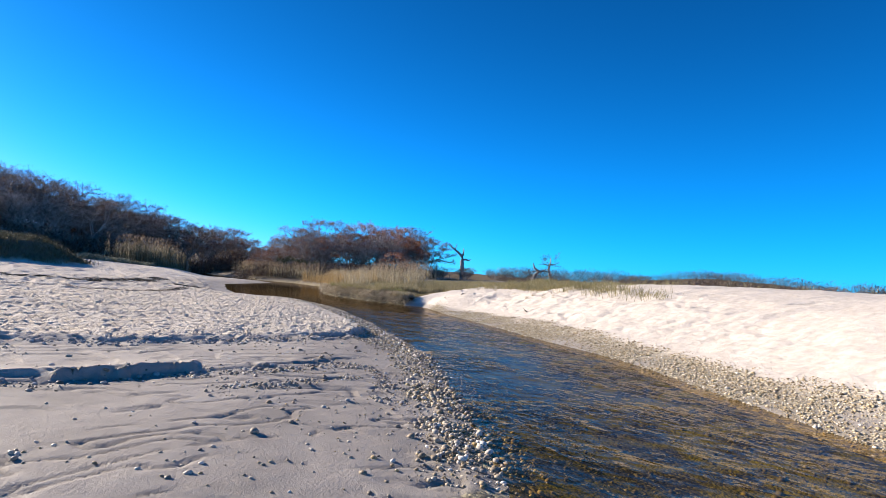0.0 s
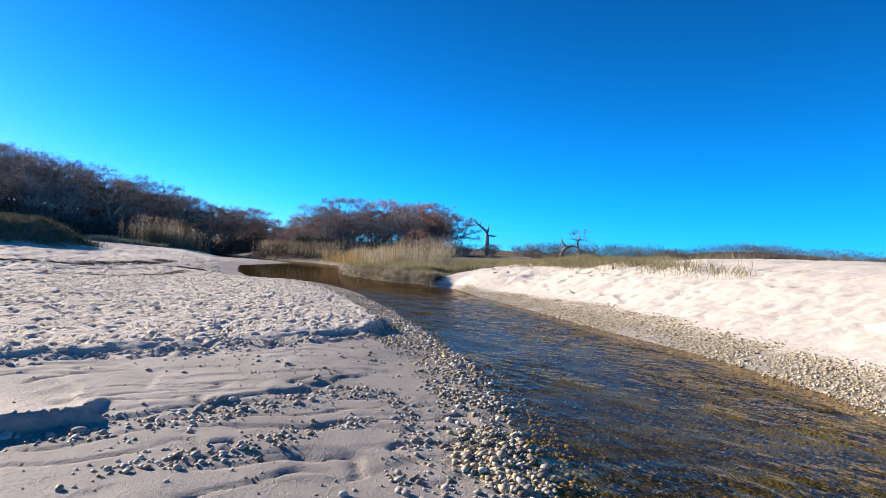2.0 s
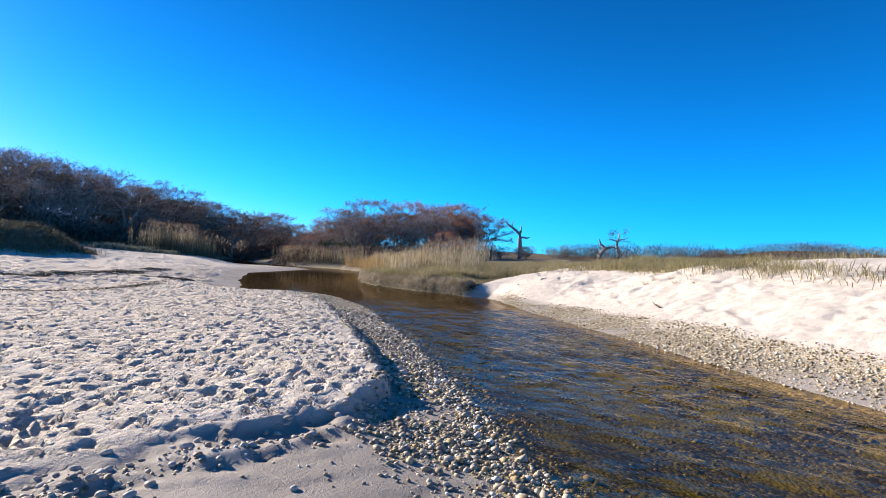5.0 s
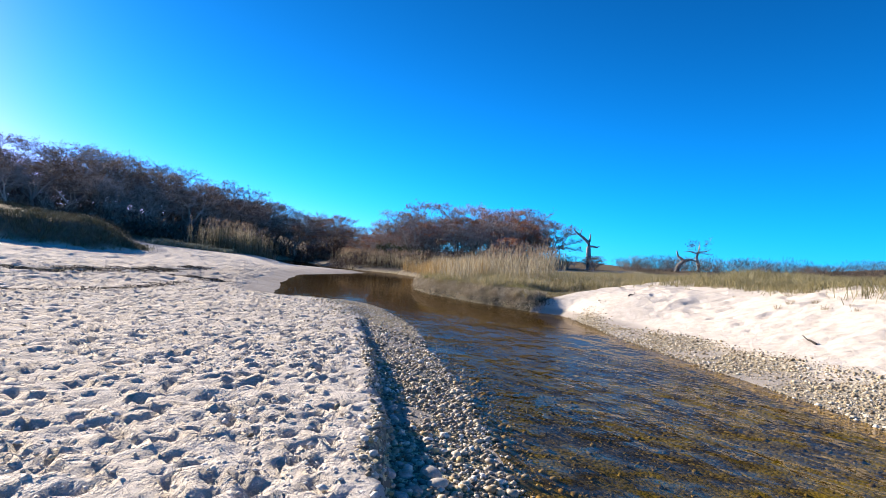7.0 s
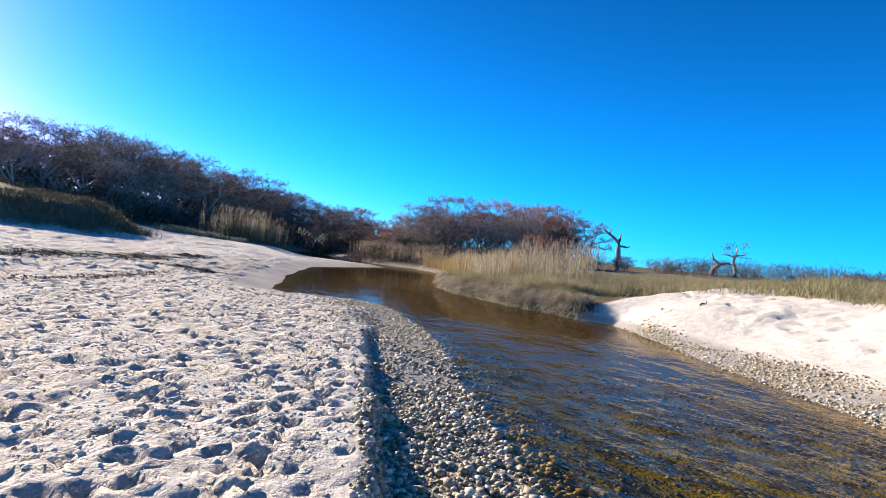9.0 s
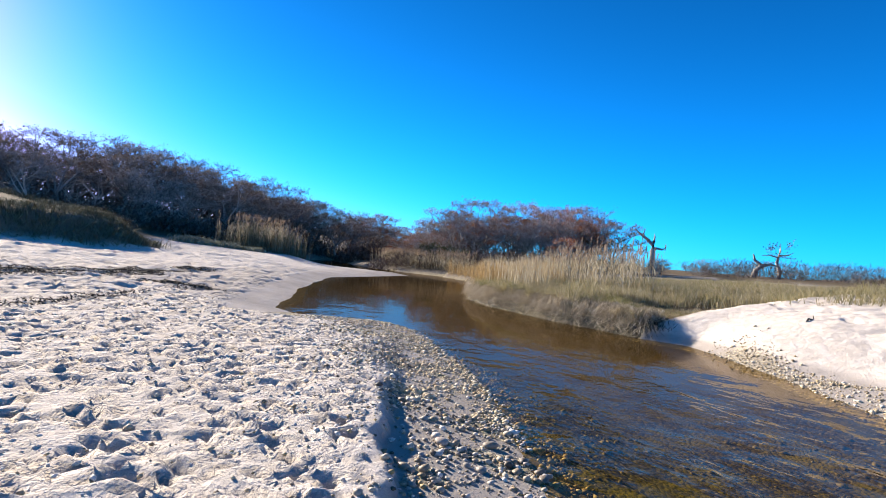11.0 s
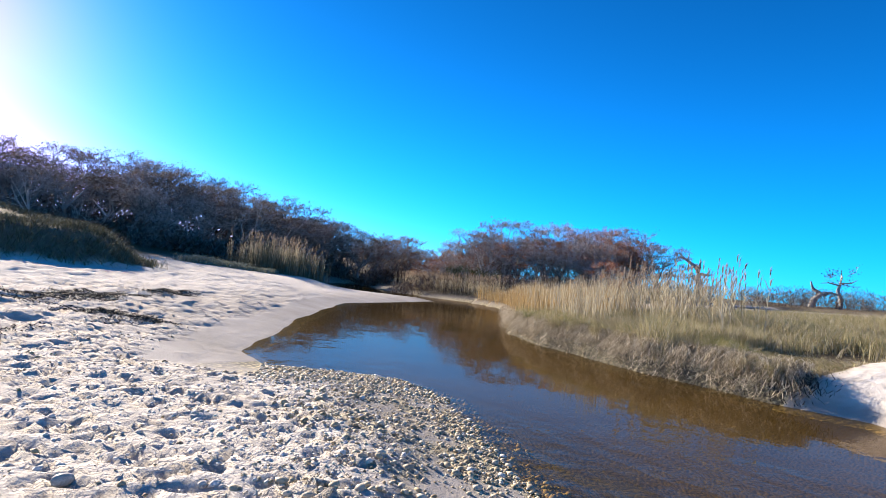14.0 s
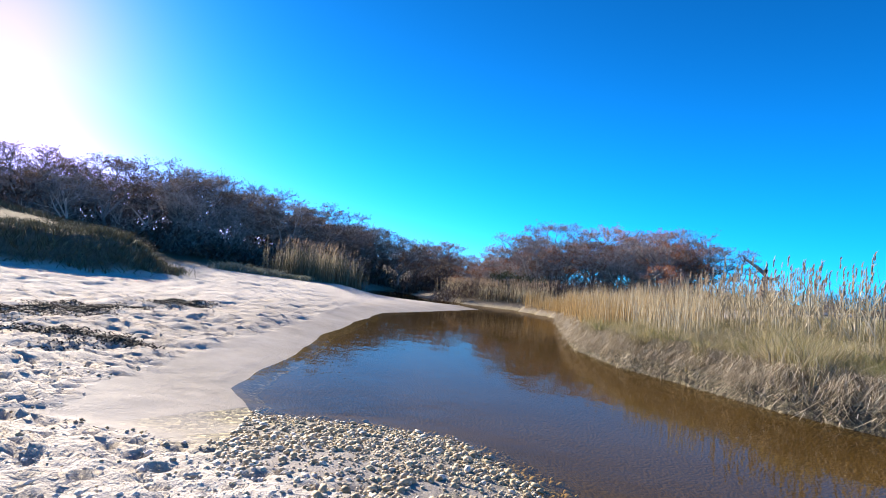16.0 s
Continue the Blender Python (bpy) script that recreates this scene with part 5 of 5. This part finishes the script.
KINDS = {
    "oak_brown": [crowned(200 + k, 6.6, LEAF_BROWN, c, "half-bare oak with a domed crown of brown leaves", wide) for k, (c, wide) in enumerate(((0.75, 0.52), (0.5, 0.6), (0.95, 0.46)))],
    "oak_red": [crowned(210 + k, 6.4, LEAF_RED, c, "low spreading oak with russet autumn leaves", wide) for k, (c, wide) in enumerate(((0.6, 0.6), (0.4, 0.68), (0.9, 0.55)))],
    "oak_grey": [crowned(250 + k, 6.5, LEAF_BROWN, 0.14, "bare grey oak with a flat spreading crown", wide) for k, wide in enumerate((0.55, 0.66))],
    "bare": [tree(220 + k, 6.6, LEAF_BROWN, 0.05, "bare grey tree with fine upright twigs", spread=1.0, spray=5) for k in range(3)],
    "shrub": [tree(230 + k, 2.8, LEAF_BROWN, c, "tangled grey-brown shrub with few leaves", "shrub", 1.2, 6, twig_w=0.02) for k, c in enumerate((0.3, 0.6))],
    "green_shrub": [tree(240 + k, 1.9, LEAF_GREEN, 1.0, "dense dark evergreen shrub", "shrub", 1.1, 6, twig_w=0.02) for k in range(2)],
}
GROUPS = {"oak_brown": "trees of the wooded slope", "oak_red": "low oaks behind the reeds", "bare": "bare trees", "oak_grey": "bare spreading oaks", "shrub": "shrubs", "green_shrub": "evergreen shrubs"}
r = np.random.RandomState(77)


def plant(kind, x, y, scale=1.0, squash=1.0):
    proto = KINDS[kind][r.randint(len(KINDS[kind]))]
    sc = scale * r.uniform(0.88, 1.12)
    m = pose(x, y, float(land(x, y, False)) - 0.05, 0, 0, r.uniform(0, 360))
    ob = copy_thing(proto, m)
    ob.scale = (sc * 1.0, sc * 1.0, sc * squash)
    ob["group"] = GROUPS[kind]
    return ob


def along(line, n, depth, kinds, scale, squash=1.0, jitter=0.6):
    pts = np.array(line, float)
    seg = np.hypot(*np.diff(pts, axis=0).T)
    t = np.concatenate([[0], np.cumsum(seg)])
    for k in range(n):
        u = t[-1] * (k + r.uniform(-jitter, jitter)) / n
        x, y = np.interp(u, t, pts[:, 0]), np.interp(u, t, pts[:, 1])
        i = min(max(np.searchsorted(t, u) - 1, 0), len(seg) - 1)
        nx, ny = -(pts[i + 1, 1] - pts[i, 1]) / seg[i], (pts[i + 1, 0] - pts[i, 0]) / seg[i]
        d = r.uniform(0, depth)
        # height factor along y, fitted to the treeline in the camera's view
        skyline_fit = float(np.interp(y, (31, 38, 44, 51, 58, 66, 76, 92, 112, 135), (0.78, 0.80, 0.88, 0.98, 1.12, 1.04, 0.90, 0.90, 0.95, 1.0))) if x < -34 else 1.0
        plant(kinds[r.randint(len(kinds))], x + nx * d, y + ny * d, skyline_fit * scale * r.uniform(0.75, 1.2), squash)


# wooded slope beyond the flat: its edge runs away from the dune and along the far bank of the bend
EDGE = [(-52, 34), (-46, 38), (-43, 44), (-42.5, 51), (-43, 58), (-45, 66), (-49, 76), (-54, 88), (-60, 96)]
# row scales set so the skyline fits the camera's view
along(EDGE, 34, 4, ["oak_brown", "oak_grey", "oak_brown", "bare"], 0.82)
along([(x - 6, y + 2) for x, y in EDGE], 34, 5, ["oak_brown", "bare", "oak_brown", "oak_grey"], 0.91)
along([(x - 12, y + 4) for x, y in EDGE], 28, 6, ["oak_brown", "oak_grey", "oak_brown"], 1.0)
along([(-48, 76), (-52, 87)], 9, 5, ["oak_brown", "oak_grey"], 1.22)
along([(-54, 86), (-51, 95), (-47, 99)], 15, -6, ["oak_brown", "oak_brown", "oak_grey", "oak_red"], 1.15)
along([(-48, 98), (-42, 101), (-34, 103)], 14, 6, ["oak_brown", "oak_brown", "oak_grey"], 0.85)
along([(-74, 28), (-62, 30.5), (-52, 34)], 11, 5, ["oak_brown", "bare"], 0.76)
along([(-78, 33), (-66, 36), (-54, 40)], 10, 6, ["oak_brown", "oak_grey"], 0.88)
# the trees whose crowns stand out of the wood, placed and sized to fit the camera's view
for kind, x, y, top in (("oak_brown", -48.4, 70.0, 9.6), ("oak_grey", -49.6, 67.2, 9.3), ("oak_grey", -50.2, 61.3, 10.1), ("oak_brown", -48.2, 51.6, 9.3), ("bare", -43.6, 44.3, 8.7), ("oak_grey", -47.2, 45.1, 9.2),
                        ("bare", -41.8, 36.6, 7.3), ("oak_brown", -45.0, 40.5, 8.0), ("bare", -51.0, 40.0, 8.9), ("bare", -61.0, 99.0, 9.4), ("bare", -57.0, 100.0, 9.2), ("oak_brown", -69.0, 128.0, 10.6)):
    plant(kind, x, y, (top - float(land(x, y, False))) / 6.6)
along([(x + 2.0, y - 0.5) for x, y in EDGE], 60, 4, ["shrub", "shrub", "green_shrub"], 0.9)
along([(-66, 29.5), (-56, 32), (-50, 34), (-44, 37)], 30, 3, ["shrub", "green_shrub"], 0.9)
along([(-40, 80), (-34, 79), (-28, 78), (-24, 74)], 14, 4, ["oak_brown", "oak_grey", "oak_brown", "oak_red"], 0.55)
along([(-38, 76), (-33, 75), (-28, 75), (-24, 71)], 12, 2, ["shrub"], 0.8)
# low red oaks on the far side of the stream
HILL = [(-24.5, 65.5), (-21, 67), (-16, 68), (-11, 69), (-7, 70)]
along(HILL, 20, 4, ["oak_red", "oak_grey", "bare"], 0.84)
along([(x, y + 6) for x, y in HILL], 16, 5, ["oak_red", "oak_grey", "oak_red"], 1.0)
along([(x, y + 13) for x, y in HILL], 8, 6, ["oak_red", "bare"], 1.0)
along([(-8, 70), (-5, 72)], 7, 5, ["oak_red", "oak_grey"], 0.72)
along([(-4, 74), (4, 80)], 8, 5, ["oak_red", "oak_grey"], 0.27)
for kind, x, y, sc in (("oak_red", -25.2, 62.4, 0.5), ("oak_red", -23.6, 63.2, 0.58), ("green_shrub", -22.0, 62.6, 1.5), ("green_shrub", -20.8, 63.2, 1.3), ("oak_red", -9.5, 66.0, 0.5)):
    plant(kind, x, y, sc)
along([(x - 1, y - 2.5) for x, y in HILL + [(-2, 71)]], 38, 4, ["shrub", "shrub", "green_shrub"], 0.8)
# scrub of the back dune, low and far
along([(-1, 80), (8, 84), (18, 84), (30, 80), (44, 72), (58, 60)], 44, 14, ["shrub", "shrub", "green_shrub"], 0.55)
along([(4, 96), (20, 102), (40, 98), (62, 84), (84, 66)], 26, 16, ["shrub", "bare"], 0.45, 0.8)
for proto in (p for ps in KINDS.values() for p in ps):
    for o in (*proto.children_recursive, proto):
        bpy.data.objects.remove(o)


# ---- dead trees on the back dune ----
def snag(x, y):
    base = new("dead_tree")
    base.matrix_basis = pose(x, y, float(land(x, y, False)) - 0.1) @ Matrix.Diagonal((1.22, 1.22, 1.25, 1))
    w = Wood(301)
    w.tube([Vector(p) for p in ((0, 0, 0), (0.08, 0, 1.2), (-0.02, 0, 2.4), (0.05, 0, 3.3))], [0.34, 0.27, 0.24, 0.16], 8)
    trunk, _, _ = (poly_mesh("trunk", np.array([v[:] for v in w.v]), np.array(w.f)), None, None)
    part("trunk", trunk, PALE_WOOD, base, "bleached barkless trunk")
    limbs = [([(0.0, 0, 2.9), (-0.5, 0.1, 3.4), (-1.0, 0, 3.75), (-1.5, 0.1, 4.1), (-1.75, 0, 4.45)], [0.2, 0.17, 0.14, 0.11, 0.04]),
             ([(-1.0, 0, 3.75), (-0.95, 0, 4.1), (-0.85, 0.1, 4.5)], [0.09, 0.06, 0.02]),
             ([(0.02, 0, 2.6), (0.45, 0, 2.62), (0.85, 0.1, 2.55), (1.15, 0.1, 2.7)], [0.15, 0.12, 0.1, 0.03]),
             ([(0.04, 0, 3.2), (0.1, 0, 3.7), (0.05, 0.05, 4.0)], [0.14, 0.09, 0.03])]
    for pts, rad in limbs:
        w = Wood(302)
        w.tube([Vector(p) for p in pts], rad, 6)
        part("limb", poly_mesh("limb", np.array([v[:] for v in w.v]), np.array(w.f)), PALE_WOOD, base)
    return tagged(base, "bleached dead tree with a crooked limb", "dead tree")


snag(-1.4, 82.0)


def cedar_stump(x, y):
    base = new("fallen_tree")
    base.matrix_basis = pose(x, y, float(land(x, y, False)) - 0.1) @ Matrix.Diagonal((1.3, 1.3, 1.25, 1))
    for pts, rad in (([(-1.6, 0, 0), (-1.4, 0, 0.8), (-0.9, 0.1, 1.3), (-0.2, 0, 1.5), (0.4, 0, 1.3)], [0.27, 0.25, 0.22, 0.14, 0.05]),
                     ([(-0.9, 0.1, 1.3), (-1.5, 0.2, 1.8), (-1.7, 0, 2.4)], [0.2, 0.13, 0.05]),
                     ([(0.5, 0, 0), (0.55, 0, 0.9), (0.3, 0.1, 1.7), (0.5, 0, 2.9), (0.45, 0, 3.6)], [0.25, 0.21, 0.16, 0.09, 0.03]),
                     ([(0.4, 0, 2.2), (-0.4, 0.1, 2.4), (-1.0, 0, 2.3)], [0.08, 0.05, 0.02]),
                     ([(0.45, 0, 2.4), (1.2, 0.1, 2.5), (1.6, 0, 2.8)], [0.08, 0.05, 0.02])):
        w = Wood(303)
        w.tube([Vector(p) for p in pts], rad, 6)
        part("limb", poly_mesh("limb", np.array([v[:] for v in w.v]), np.array(w.f)), PALE_WOOD, base)
    w = Wood(304)
    o = dict(gnarl=0.2, lift=0.05, kids=(5, 5, 5), len=(1.2, 0.7, 0.5), angle=(0.6, 1.2), thin=0.6, twig=0.02, spray=3)
    for z in (1.6, 2.3, 2.9):
        for a in (0.3, 2.4, 4.4):
            w.grow(Vector((0.45, 0, z)), Vector((math.cos(a), math.sin(a), 0.2)), 1.1, 0.05, 2, o)
    _, twigs, leaves = w.meshes(0.7, 0.12, 4)
    tagged(part("twig_spray", twigs, TWIG, base), kind="stuff")
    tagged(part("foliage", leaves, LEAF_BROWN, base, "sparse brown needles"), kind="stuff")
    return tagged(base, "half-fallen bleached cedar with sparse brown foliage", "dead tree")


cedar_stump(12.6, 88.0)
